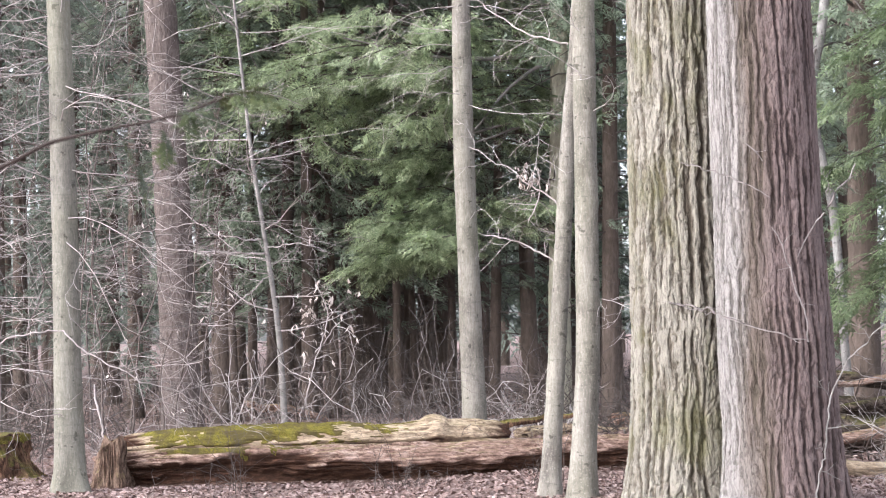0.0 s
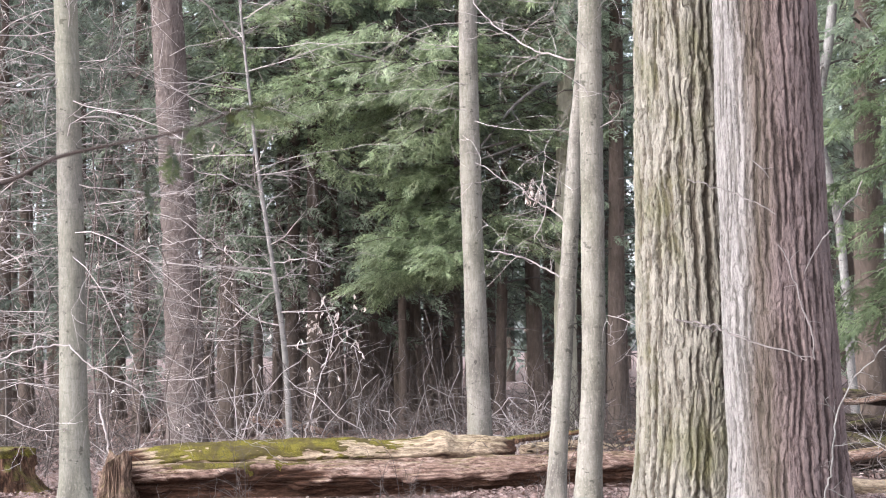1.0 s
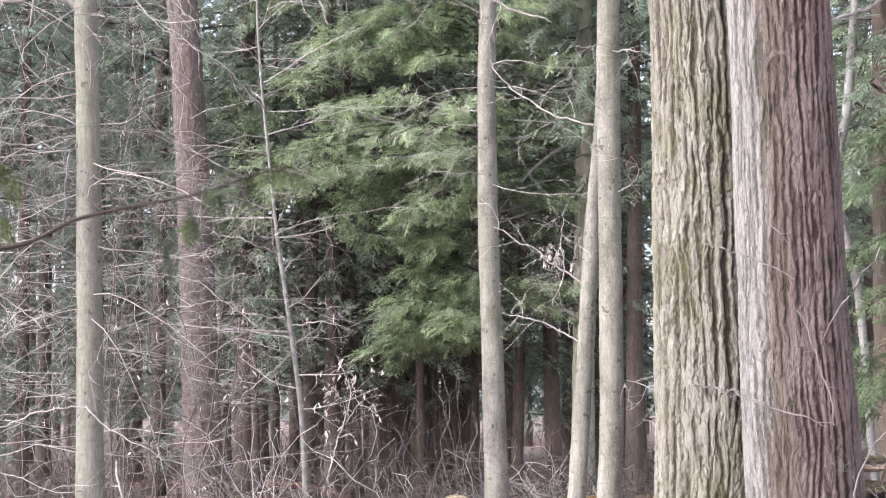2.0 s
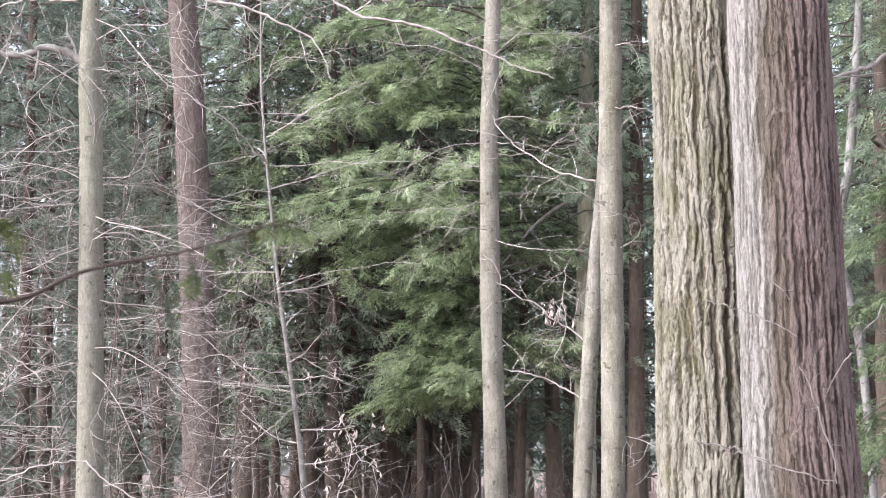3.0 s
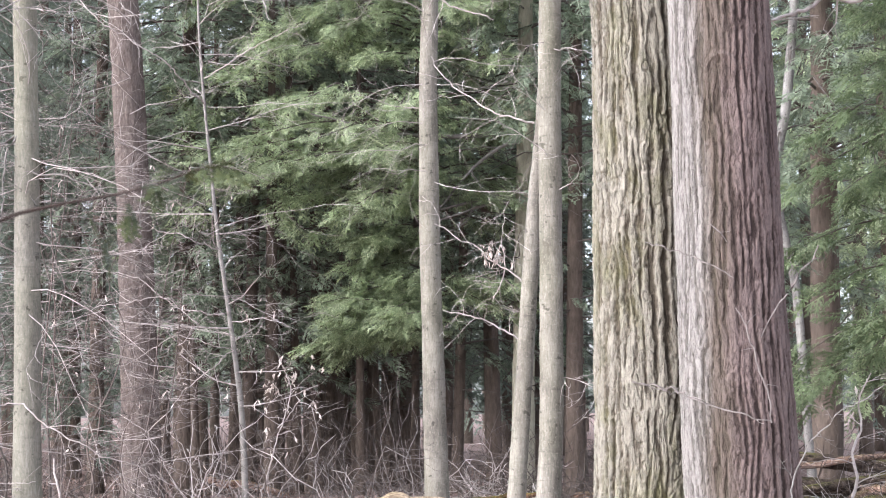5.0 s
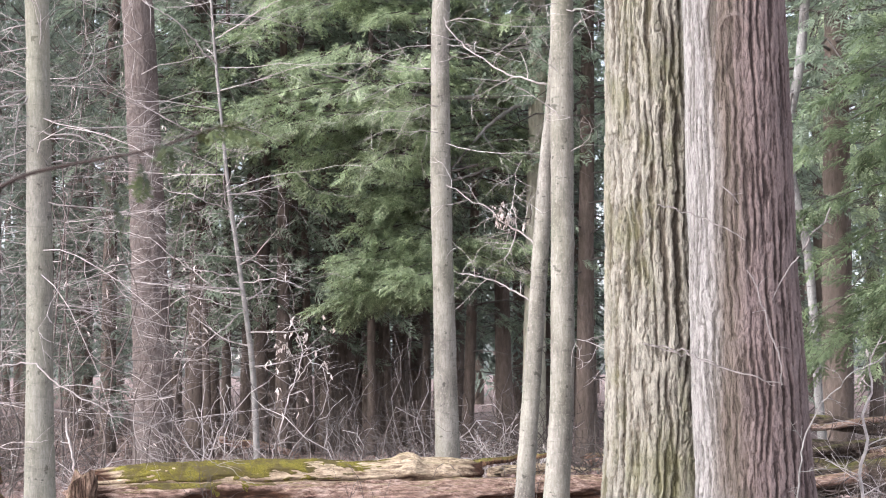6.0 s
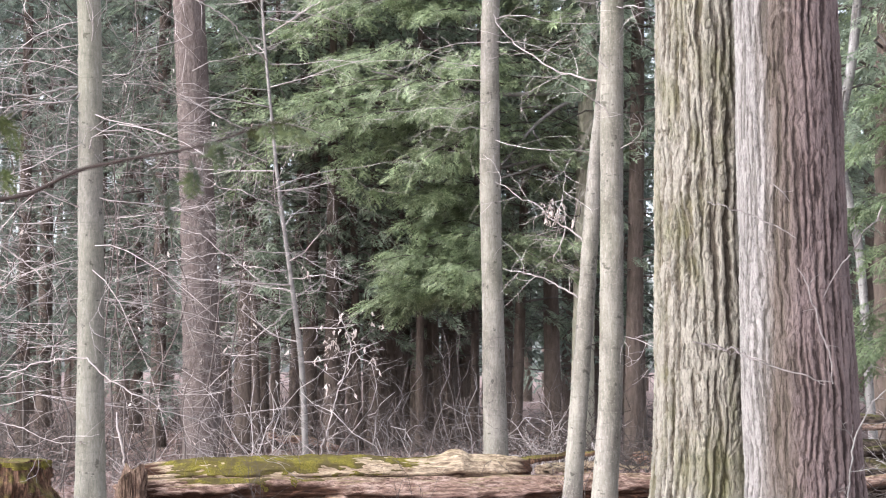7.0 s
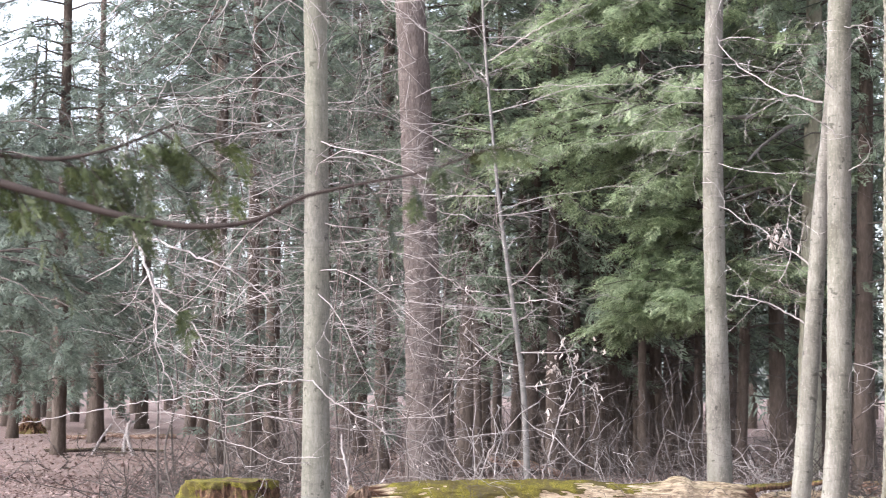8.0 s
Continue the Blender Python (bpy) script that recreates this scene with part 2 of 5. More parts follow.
def smooth_bark(name, light, dark, green=0.25, blotch=2.4, ring=0.4):
    """Thin grey beech bark: soft upright mottling, lichen specks, a few scars and a green film."""
    mat, nt, b = material(name, 0.8, 0.2)
    soft = speck(nt, blotch, 7, (1, 1, 0.45), 0.65)
    col = blend(nt, ramp(nt, soft, (0.36, 0.0), (0.64, 1.0)), dark, light)
    streak = speck(nt, 30, 5, (1, 1, 0.1), 0.65)
    col = blend(nt, 1.0, col, ramp(nt, streak, (0.34, (0.86, 0.85, 0.84)), (0.62, (1.08, 1.07, 1.06))), "MULTIPLY")
    rings = ramp(nt, speck(nt, 9, 5, (0.5, 0.5, 2.8)), (0.6, 0.0), (0.68, 1.0))
    col = blend(nt, times(nt, rings, ring), col, tuple(c * 0.55 for c in dark))
    col = blend(nt, times(nt, ramp(nt, speck(nt, 44, 4), (0.55, 0.0), (0.66, 1.0)), 0.4), col, tuple(min(1, c * 1.4) for c in light))
    thin = ramp(nt, speck(nt, 3.2, 6, (1.3, 1.3, 7)), (0.58, 0.0), (0.66, 1.0))
    col = blend(nt, times(nt, thin, 0.2), col, tuple(c * 0.6 for c in dark))
    knot = ramp(nt, speck(nt, 10, 2, (1, 1, 1.3)), (0.655, 0.0), (0.7, 1.0))
    col = blend(nt, times(nt, knot, 0.75), col, tuple(c * 0.35 for c in dark))
    upright = speck(nt, 65, 5, (1, 1, 0.22), 0.7)
    col = blend(nt, 1.0, col, ramp(nt, upright, (0.36, 0.78), (0.5, 1.0), (0.64, 1.16)), "MULTIPLY")
    film = ramp(nt, speck(nt, 1.6, 5, (1, 1, 0.4)), (0.4, 0.0), (0.7, 1.0))
    col = blend(nt, times(nt, film, green), col, (0.22, 0.235, 0.11))
    nt.links.new(col, b.inputs["Base Color"])
    bump(nt, b, times(nt, upright, times(nt, speck(nt, 8, 4), 0.9), "ADD"), 0.7, 0.01)
    return mat


def flaky_bark(name, light, dark, scale=26):
    mat, nt, b = material(name, 0.92, 0.12)
    f = speck(nt, scale, 6, (1, 1, 0.3), 0.7)
    col = ramp(nt, f, (0.3, dark), (0.56, tuple((a + c) / 2 for a, c in zip(light, dark))), (0.75, light))
    col = blend(nt, times(nt, speck(nt, 1.3, 3), 0.5), col, dark)
    nt.links.new(col, b.inputs["Base Color"])
    bump(nt, b, f, 1.0, 0.04)
    return mat


def needles(name, a, b_, c, glow=0.3):
    """Conifer foliage: several greens, light let through the blades."""
    mat, nt, b = material(name, 0.5, 0.45)
    geo = nt.nodes.new("ShaderNodeNewGeometry")
    col = ramp(nt, geo.outputs["Random Per Island"], (0.0, a), (0.5, b_), (1.0, c))
    col = blend(nt, ramp(nt, speck(nt, 0.9, 4), (0.4, 0.0), (0.62, 0.6)), col, b_)
    age = ramp(nt, speck(nt, 3.2, 3), (0.36, 0.55), (0.5, 1.0), (0.66, 1.4))
    col = blend(nt, 1.0, col, age, "MULTIPLY")
    nt.links.new(col, b.inputs["Base Color"])
    tr, mix = nt.nodes.new("ShaderNodeBsdfTranslucent"), nt.nodes.new("ShaderNodeMixShader")
    nt.links.new(col, tr.inputs["Color"])
    mix.inputs[0].default_value = glow
    nt.links.new(b.outputs[0], mix.inputs[1])
    nt.links.new(tr.outputs[0], mix.inputs[2])
    nt.links.new(mix.outputs[0], nt.nodes["Material Output"].inputs["Surface"])
    return mat


def twig_bark(name, a, b_):
    mat, nt, b = material(name, 0.75, 0.25)
    geo = nt.nodes.new("ShaderNodeNewGeometry")
    col = ramp(nt, geo.outputs["Random Per Island"], (0.0, a), (1.0, b_))
    col = blend(nt, ramp(nt, speck(nt, 9, 3), (0.42, 0.0), (0.66, 0.6)), col, tuple(x * 0.55 for x in a))
    nt.links.new(col, b.inputs["Base Color"])
    return mat


def dead_wood(name, light, mid, dark, moss=0.0, moss_at=0.25, stretch=(0.18, 1, 1), heart_shade=False):
    """Weathered wood with long grain; moss on what faces up."""
    mat, nt, b = material(name, 0.9, 0.15)
    grain = speck(nt, 20, 8, tuple(c * (1.7 if c < 1 else 1) for c in stretch), 0.75)
    col = ramp(nt, grain, (0.4, dark), (0.5, mid), (0.6, light))
    col = blend(nt, ramp(nt, speck(nt, 1.7, 4), (0.4, 0.0), (0.65, 0.7)), col, mid)
    fibre = speck(nt, 55, 6, tuple(c * (0.45 if c < 1 else 1) for c in stretch), 0.75)
    col = blend(nt, 1.0, col, ramp(nt, fibre, (0.4, 0.58), (0.5, 1.0), (0.62, 1.3)), "MULTIPLY")
    col = blend(nt, times(nt, ramp(nt, speck(nt, 7, 5), (0.56, 0.0), (0.66, 1.0)), 0.5), col, tuple(c * 0.5 for c in mid))
    if moss:
        up = ramp(nt, facing(nt, 2), (moss_at, 0.0), (moss_at + 0.35, 1.0))
        patch = ramp(nt, speck(nt, 2.3, 5), (0.36, 0.0), (0.52, 1.0))
        green = ramp(nt, speck(nt, 30, 3), (0.3, (0.09, 0.1, 0.015)), (0.7, (0.26, 0.26, 0.04)))
        col = blend(nt, times(nt, times(nt, up, patch), moss), col, green)
    # recesses darken with depth: rotten heartwood, plus hollow shade put into the colour
    if heart_shade:
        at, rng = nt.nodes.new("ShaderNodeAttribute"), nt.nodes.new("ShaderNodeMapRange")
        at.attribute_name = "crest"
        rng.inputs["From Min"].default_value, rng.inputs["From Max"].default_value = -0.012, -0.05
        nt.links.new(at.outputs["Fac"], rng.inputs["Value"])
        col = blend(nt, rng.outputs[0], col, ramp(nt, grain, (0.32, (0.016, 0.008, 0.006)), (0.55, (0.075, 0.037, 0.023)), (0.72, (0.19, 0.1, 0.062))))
    nt.links.new(col, b.inputs["Base Color"])
    bump(nt, b, times(nt, grain, times(nt, fibre, 0.5), "ADD"), 1.0, 0.04)
    return mat


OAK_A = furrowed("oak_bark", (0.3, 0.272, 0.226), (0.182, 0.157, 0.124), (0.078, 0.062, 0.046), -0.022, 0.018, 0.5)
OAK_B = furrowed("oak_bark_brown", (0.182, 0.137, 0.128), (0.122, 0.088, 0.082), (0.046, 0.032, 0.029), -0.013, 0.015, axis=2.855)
BEECH_GREEN = smooth_bark("beech_bark_green", (0.2, 0.186, 0.162), (0.14, 0.128, 0.106), 0.15, 3.0, 0.35)
BEECH_GREY = smooth_bark("beech_bark_grey", (0.242, 0.22, 0.193), (0.122, 0.108, 0.093), 0.14, 4.5, 0.45)
CHERRY = flaky_bark("cherry_bark", (0.305, 0.252, 0.23), (0.066, 0.049, 0.043), 34)
HEMLOCK_BARK = flaky_bark("hemlock_bark", (0.195, 0.152, 0.128), (0.068, 0.052, 0.043), 18)
LICHEN_BARK = flaky_bark("lichened_bark", (0.52, 0.495, 0.385), (0.22, 0.198, 0.155), 16)
BIRCH = smooth_bark("birch_bark", (0.258, 0.247, 0.236), (0.122, 0.106, 0.103), 0.0, 5.0)
# the next four are one needle; light and shade put into the colour
NEEDLE_LIT = needles("hemlock_needles_lit", (0.165, 0.206, 0.118), (0.275, 0.328, 0.182), (0.5, 0.548, 0.37), 0.5)
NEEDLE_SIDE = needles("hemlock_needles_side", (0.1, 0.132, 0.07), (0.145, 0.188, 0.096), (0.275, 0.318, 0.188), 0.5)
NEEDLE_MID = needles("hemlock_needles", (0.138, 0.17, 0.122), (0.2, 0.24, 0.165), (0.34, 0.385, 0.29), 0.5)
NEEDLE_SHADED = needles("hemlock_needles_shaded", (0.1, 0.122, 0.098), (0.14, 0.167, 0.13), (0.238, 0.27, 0.212), 0.5)
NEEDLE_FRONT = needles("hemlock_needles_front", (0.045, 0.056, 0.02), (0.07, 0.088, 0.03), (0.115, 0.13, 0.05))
TWIG_PALE = twig_bark("pale_twig", (0.255, 0.213, 0.198), (0.59, 0.525, 0.502))
TWIG_ROSE = twig_bark("brush_twig", (0.075, 0.058, 0.052), (0.3, 0.262, 0.25))
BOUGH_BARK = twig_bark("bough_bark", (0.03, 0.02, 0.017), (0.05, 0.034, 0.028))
BRANCH_GREY = twig_bark("grey_branch", (0.152, 0.137, 0.125), (0.258, 0.236, 0.22))
TWIG_BROWN = twig_bark("brown_twig", (0.066, 0.049, 0.042), (0.165, 0.132, 0.118))
TWIG_DARK = twig_bark("dark_twig", (0.064, 0.051, 0.044), (0.138, 0.115, 0.102))
WOOD_PALE = dead_wood("bare_log_wood", (0.56, 0.44, 0.315), (0.42, 0.318, 0.222), (0.21, 0.145, 0.1), 0.2, 0.6, heart_shade=True)
WOOD_ROTTEN = dead_wood("rotten_log_wood", (0.52, 0.385, 0.32), (0.3, 0.195, 0.152), (0.075, 0.04, 0.029), 0.3, 0.6, heart_shade=True)
WOOD_DARK = dead_wood("dark_dead_wood", (0.18, 0.137, 0.11), (0.078, 0.057, 0.046), (0.027, 0.019, 0.016), 0.35, 0.5)
WOOD_BROWN = dead_wood("brown_snag_wood", (0.27, 0.19, 0.145), (0.145, 0.093, 0.068), (0.04, 0.024, 0.017), 0.4, 0.3, (1, 1, 0.3))
WOOD_STUMP = dead_wood("stump_wood", (0.26, 0.15, 0.093), (0.105, 0.058, 0.038), (0.02, 0.012, 0.009), 0.5, 0.3, (1, 1, 0.2))


def make_moss():
    mat, nt, b = material("moss", 0.95, 0.1)
    tuft = speck(nt, 110, 5, (1, 1, 1), 0.75)
    col = ramp(nt, tuft, (0.34, (0.03, 0.028, 0.009)), (0.5, (0.17, 0.145, 0.026)), (0.68, (0.38, 0.315, 0.085)))
    col = blend(nt, ramp(nt, speck(nt, 6, 6), (0.4, 0.0), (0.58, 0.85)), col, (0.085, 0.066, 0.034))
    nt.links.new(col, b.inputs["Base Color"])
    bump(nt, b, tuft, 1.0, 0.02)
    return mat


def make_litter(name, islands):
    mat, nt, b = material(name, 0.85, 0.2)
    if islands:
        geo = nt.nodes.new("ShaderNodeNewGeometry")
        fac = geo.outputs["Random Per Island"]
    else:
        fac = speck(nt, 14, 8, (1, 1, 1), 0.75)
    lo, hi = (0.0, 1.0) if islands else (0.3, 0.72)
    col = ramp(nt, fac, (lo, (0.1, 0.063, 0.052)), (lo + (hi - lo) * 0.45, (0.225, 0.152, 0.132)), (hi, (0.36, 0.275, 0.252)))
    if not islands:
        col = blend(nt, ramp(nt, speck(nt, 0.8, 5), (0.42, 0.0), (0.62, 0.75)), col, (0.19, 0.14, 0.122))
        bump(nt, b, fac, 1.0, 0.04)
    nt.links.new(col, b.inputs["Base Color"])
    return mat


MOSS = make_moss()
LITTER = make_litter("leaf_litter", False)
LEAF_DRY = make_litter("dry_leaf", True)
PALE_LEAF = needles("withered_beech_leaf", (0.46, 0.38, 0.33), (0.56, 0.48, 0.43), (0.7, 0.64, 0.6), 0.35)

# ---- forest floor ----
def spaced(reach, n, power):
    u = np.linspace(-1, 1, n)
    return np.sign(u) * np.abs(u) ** power * reach


gx, gy = spaced(900, 161, 4.0) - 2, spaced(900, 161, 4.0) + 24
GX, GY = np.meshgrid(gx, gy)
GZ = gz(GX, GY) * np.clip(1.4 - np.hypot(GX, GY - 20) / 200, 0, 1) + 0.012 * grad_noise(GX * 2.3, GY * 2.3)
gi = np.arange(GX.size).reshape(GX.shape)
single("ground", quads("ground", np.stack([GX, GY, GZ], -1).reshape(-1, 3),
       np.stack([gi[:-1, :-1], gi[:-1, 1:], gi[1:, 1:], gi[1:, :-1]], -1).reshape(-1, 4)), LITTER,
       "forest floor covered with brown and pinkish leaf litter", "ground", kind="structure")


def leaf_cover(name, rng, n, xs, ys, size, label):
    x, y = rng.uniform(*xs, n), ys[0] + (ys[1] - ys[0]) * rng.rand(n) ** 1.4
    c = np.stack([x, y, gz(x, y) + 0.012 + 0.02 * rng.rand(n)], 1)
    a, tilt = rng.uniform(0, 6.28, n), rng.normal(0, 0.22, n)
    l, w = rng.uniform(0.6, 1.2, n) * size, rng.uniform(0.5, 0.85, n) * size
    d = np.stack([np.cos(a) * np.cos(tilt), np.sin(a) * np.cos(tilt), np.sin(tilt)], 1)
    s = np.stack([-np.sin(a), np.cos(a), rng.normal(0, 0.5, n)], 1)
    lift = np.array([0, 0, 1.0]) * (rng.uniform(0, 0.2, n) * l)[:, None]
    v = np.stack([c - d * l[:, None] / 2 + lift, c - s * w[:, None] / 2, c + d * l[:, None] / 2 + lift, c + s * w[:, None] / 2], 1)
    single(name, quads(name, v.reshape(-1, 3), np.arange(4 * n).reshape(-1, 4), False), LEAF_DRY, label, "leaves", kind="stuff")


rs = np.random.RandomState
for k, (n, xs, ys, size, label) in enumerate([
        (38000, (-6, 5.5), (14.3, 18.9), 0.052, "dry curled brown leaves lying before the logs"), (24000, (-13, -4), (17, 31), 0.055, "dry brown leaves on the open floor beside the stump"),
        (7000, (0, 8), (19, 30), 0.08, "dry leaves drifted behind the logs"), (8000, (-8, 8), (-8, 14.3), 0.08, "scattered dry leaves on the near forest floor"),
        (17000, (-26, 6), (28, 56), 0.09, "drifts of dry brown leaves between the farther trees")]):
    leaf_cover("fallen_leaves", rs(1 + k), n, xs, ys, size, label)


# ---- the two oaks ----
def oak_relief(cells, tall, deep, flare, seed, knots=()):
    def relief(T, S, line):
        u = T / (2 * np.pi)
        z = line[:, 2][:, None] + 0 * T
        lane = u * cells + 1.1 * grad_noise(u * 9, z * 0.8, 9, seed + 1) + 0.8 * grad_noise(u * 20, z * 2.0, 20, seed + 2)
        lane += 0.32 * grad_noise(u * 60, z * 7, 60, seed + 7) + 0.2 * grad_noise(u * 110, z * 18, 110, seed + 18)

        def rise(x, low, high):
            x = np.clip((x - low) / (high - low), 0, 1)
            return x * x * (3 - 2 * x)
        # upright ridges that part and join again, cracks between them, ragged scales and short cross breaks
        q = 0.6 * np.cos(2 * np.pi * lane) + 2.0 * grad_noise(u * cells + 0.5 * lane, z * tall, 0, seed + 3) + 0.7 * grad_noise(u * cells * 2, z * tall * 3, cells * 2, seed + 4)
        e = np.abs(grad_noise(u * cells * 3, z * tall * 5, cells * 3, seed + 14))
        strong = np.clip(0.85 + 0.8 * grad_noise(u * 14, z * 2.2, 14, seed + 11), 0.35, 1.15)
        ridge = rise(q, -0.5, 0.1) * strong + 0.3 * rise(q, 0.1, 1.2)
        break_ = rise(-np.abs(grad_noise(u * cells, z * 6, cells, seed + 5) - 0.25), -0.1, -0.02)
        h = deep * (ridge * (1 - 0.55 * break_) - 0.35 - 0.4 * rise(-q, 0.5, 1.2) - 0.18 * rise(-e, -0.1, 0))
        h += deep * (0.36 * grad_noise(u * cells * 3, z * 16, cells * 3, seed + 13) + 0.26 * grad_noise(u * cells * 5, z * 40, cells * 5, seed + 19))
        for th, zz, w, hh, amp in knots:
            d = np.sqrt((np.angle(np.exp(1j * (T - th))) / w) ** 2 + ((z - zz) / hh) ** 2)
            g = np.exp(-d * d)
            h = h * (1 - 0.75 * g) + amp * g + 0.02 * np.exp(-((d - 1.2) / 0.2) ** 2) * rise(z, zz - 0.2 * hh, zz + 0.5 * hh)
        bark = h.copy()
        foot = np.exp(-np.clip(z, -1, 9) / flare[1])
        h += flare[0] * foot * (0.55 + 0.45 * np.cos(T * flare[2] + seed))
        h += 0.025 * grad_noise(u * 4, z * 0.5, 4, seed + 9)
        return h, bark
    return relief


def upper_limbs(rng, top, n, length, radius, mat, tree, lift=0.9, depth=2):
    fine = []
    for i in range(n):
        a = 2 * np.pi * i / n + rng.uniform(-0.4, 0.4)
        out = []
        twig(rng, top - np.array([0, 0, rng.uniform(0, 1.6)]), (np.cos(a), np.sin(a), lift * rng.uniform(0.6, 1.4)), length * rng.uniform(0.7, 1.2), radius, depth, out, 0, 0.4, 0.14, 4, 0.7)
        part("limb", quads("limb", *tubes(out[:1], 6)), mat, tree)
        fine += out[1:]
    part("brushwood", quads("brushwood", *tubes(fine, 4)), mat, tree, kind="stuff")


def oak(points, top, relief, mat, label, seed):
    rng = rs(seed)
    tree = thing("oak_tree", label, "tree", (points[0][0], points[0][1], 0), "pair of large oaks")
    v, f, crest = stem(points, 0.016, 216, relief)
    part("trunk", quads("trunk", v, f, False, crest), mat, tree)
    v, f, crest = stem([points[-1], top], 0.3, 40)
    part("upper_trunk", quads("upper_trunk", v, f, True, crest), mat, tree)
    upper_limbs(rng, np.array(top[:3]), 6, 4.5, 0.16, BEECH_GREY, tree)
    return tree


oak_pale = oak([(2.18, 15.75, -0.15, 0.47), (2.2, 15.75, 1.5, 0.465), (2.21, 15.75, 3.07, 0.441), (2.2, 15.75, 4.63, 0.43), (2.16, 15.75, 6.9, 0.422)], (2.05, 15.85, 15, 0.24),
    oak_relief(32, 0.9, 0.025, (0.12, 0.4, 5), 3, [(4.95, 5.0, 0.16, 0.25, 0.012)]), OAK_A,
    "massive oak trunk with deep pale mossy furrowed bark", 11)
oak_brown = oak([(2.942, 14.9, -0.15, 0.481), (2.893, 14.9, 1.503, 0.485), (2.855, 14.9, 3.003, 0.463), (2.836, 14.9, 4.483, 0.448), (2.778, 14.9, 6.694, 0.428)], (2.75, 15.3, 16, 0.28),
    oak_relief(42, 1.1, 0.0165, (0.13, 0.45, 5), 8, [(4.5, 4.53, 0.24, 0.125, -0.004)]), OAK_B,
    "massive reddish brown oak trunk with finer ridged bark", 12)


# ---- beeches ----
def beech_relief(seed, flare=0.3, bump_size=0.006):
    rng = rs(seed)
    marks = [(rng.uniform(0, 6.28), rng.uniform(0.4, 9), rng.uniform(0.05, 0.14), rng.uniform(0.012, 0.03)) for _ in range(26)]

    def relief(T, S, line):
        u, z, r = T / (2 * np.pi), line[:, 2][:, None] + 0 * T, line[:, 3][:, None]
        h = bump_size * (grad_noise(u * 6, z * 5, 6, seed) + 0.6 * grad_noise(u * 12, z * 16, 12, seed + 1))
        h += 0.08 * r * grad_noise(u * 3, z * 0.8, 3, seed + 2)
        for th, zz, w, amp in marks:
            da = np.angle(np.exp(1j * (T - th)))
            h += amp * np.exp(-((da * r / w) ** 2 + ((z - zz + 0.03 * np.abs(da)) / 0.03) ** 2)) * 0.35
        h += flare * r * np.exp(-np.clip(z, -0.3, 9) / 0.22) * (0.68 + 0.32 * np.cos(4 * T + seed))
        return h
    return relief


def beech(points, mat, label, seed, flare=0.4, limbs=True, group=""):
    rng = rs(seed)
    tree = thing("beech_tree", label, "tree", (points[0][0], points[0][1], 0), group)
    v, f, c = stem(points, 0.05, 32, beech_relief(seed, flare))
    part("trunk", quads("trunk", v, f), mat, tree)
    if limbs:
        upper_limbs(rng, np.array(points[-1][:3]), 6, 3.4, 0.05, TWIG_PALE, tree)
    return tree


beech_left = beech([(-3.83, 17.3, -0.12, 0.15), (-3.835, 17.3, 0.5, 0.145), (-3.86, 17.3, 2.5, 0.133), (-3.91, 17.3, 4.9, 0.121), (-3.94, 17.3, 5.86, 0.118), (-3.94, 17.3, 6.5, 0.085), (-3.8, 17.3, 9, 0.06), (-3.75, 17.2, 12, 0.035)],
                   BEECH_GREEN, "slim young beech with smooth greenish grey bark", 21, 1.1)
beech_mid = beech([(0.42, 24, -0.12, 0.185), (0.4, 24, 0.46, 0.175), (0.36, 24, 2.34, 0.156), (0.32, 24, 4.9, 0.142), (0.33, 24, 6.72, 0.126), (0.4, 24, 8.4, 0.112), (0.5, 24, 13, 0.06)],
                  BEECH_GREY, "slender beech with blotched pale grey bark behind the logs", 22)
beech_lean = beech([(1.01, 17, -0.14, 0.1), (1.04, 17, 0.25, 0.096), (1.11, 17, 1.26, 0.09), (1.2, 17, 2.39, 0.083), (1.28, 17, 3.52, 0.077), (1.38, 17, 4.5, 0.07), (1.44, 16.95, 6, 0.055), (1.5, 16.95, 8, 0.03)],
                   BEECH_GREY, "thin beech leaning against its straighter neighbour", 23, 0.5, False, "pair of beeches")
beech_right = beech([(1.31, 16.6, -0.14, 0.127), (1.33, 16.6, 0.3, 0.124), (1.39, 16.6, 1.26, 0.119), (1.41, 16.6, 2.36, 0.116), (1.42, 16.6, 3.76, 0.115), (1.45, 16.6, 6.29, 0.105), (1.5, 16.6, 11, 0.06)],
                    BEECH_GREY, "straight slim beech with smooth pale grey bark", 24, 0.4, True, "pair of beeches")


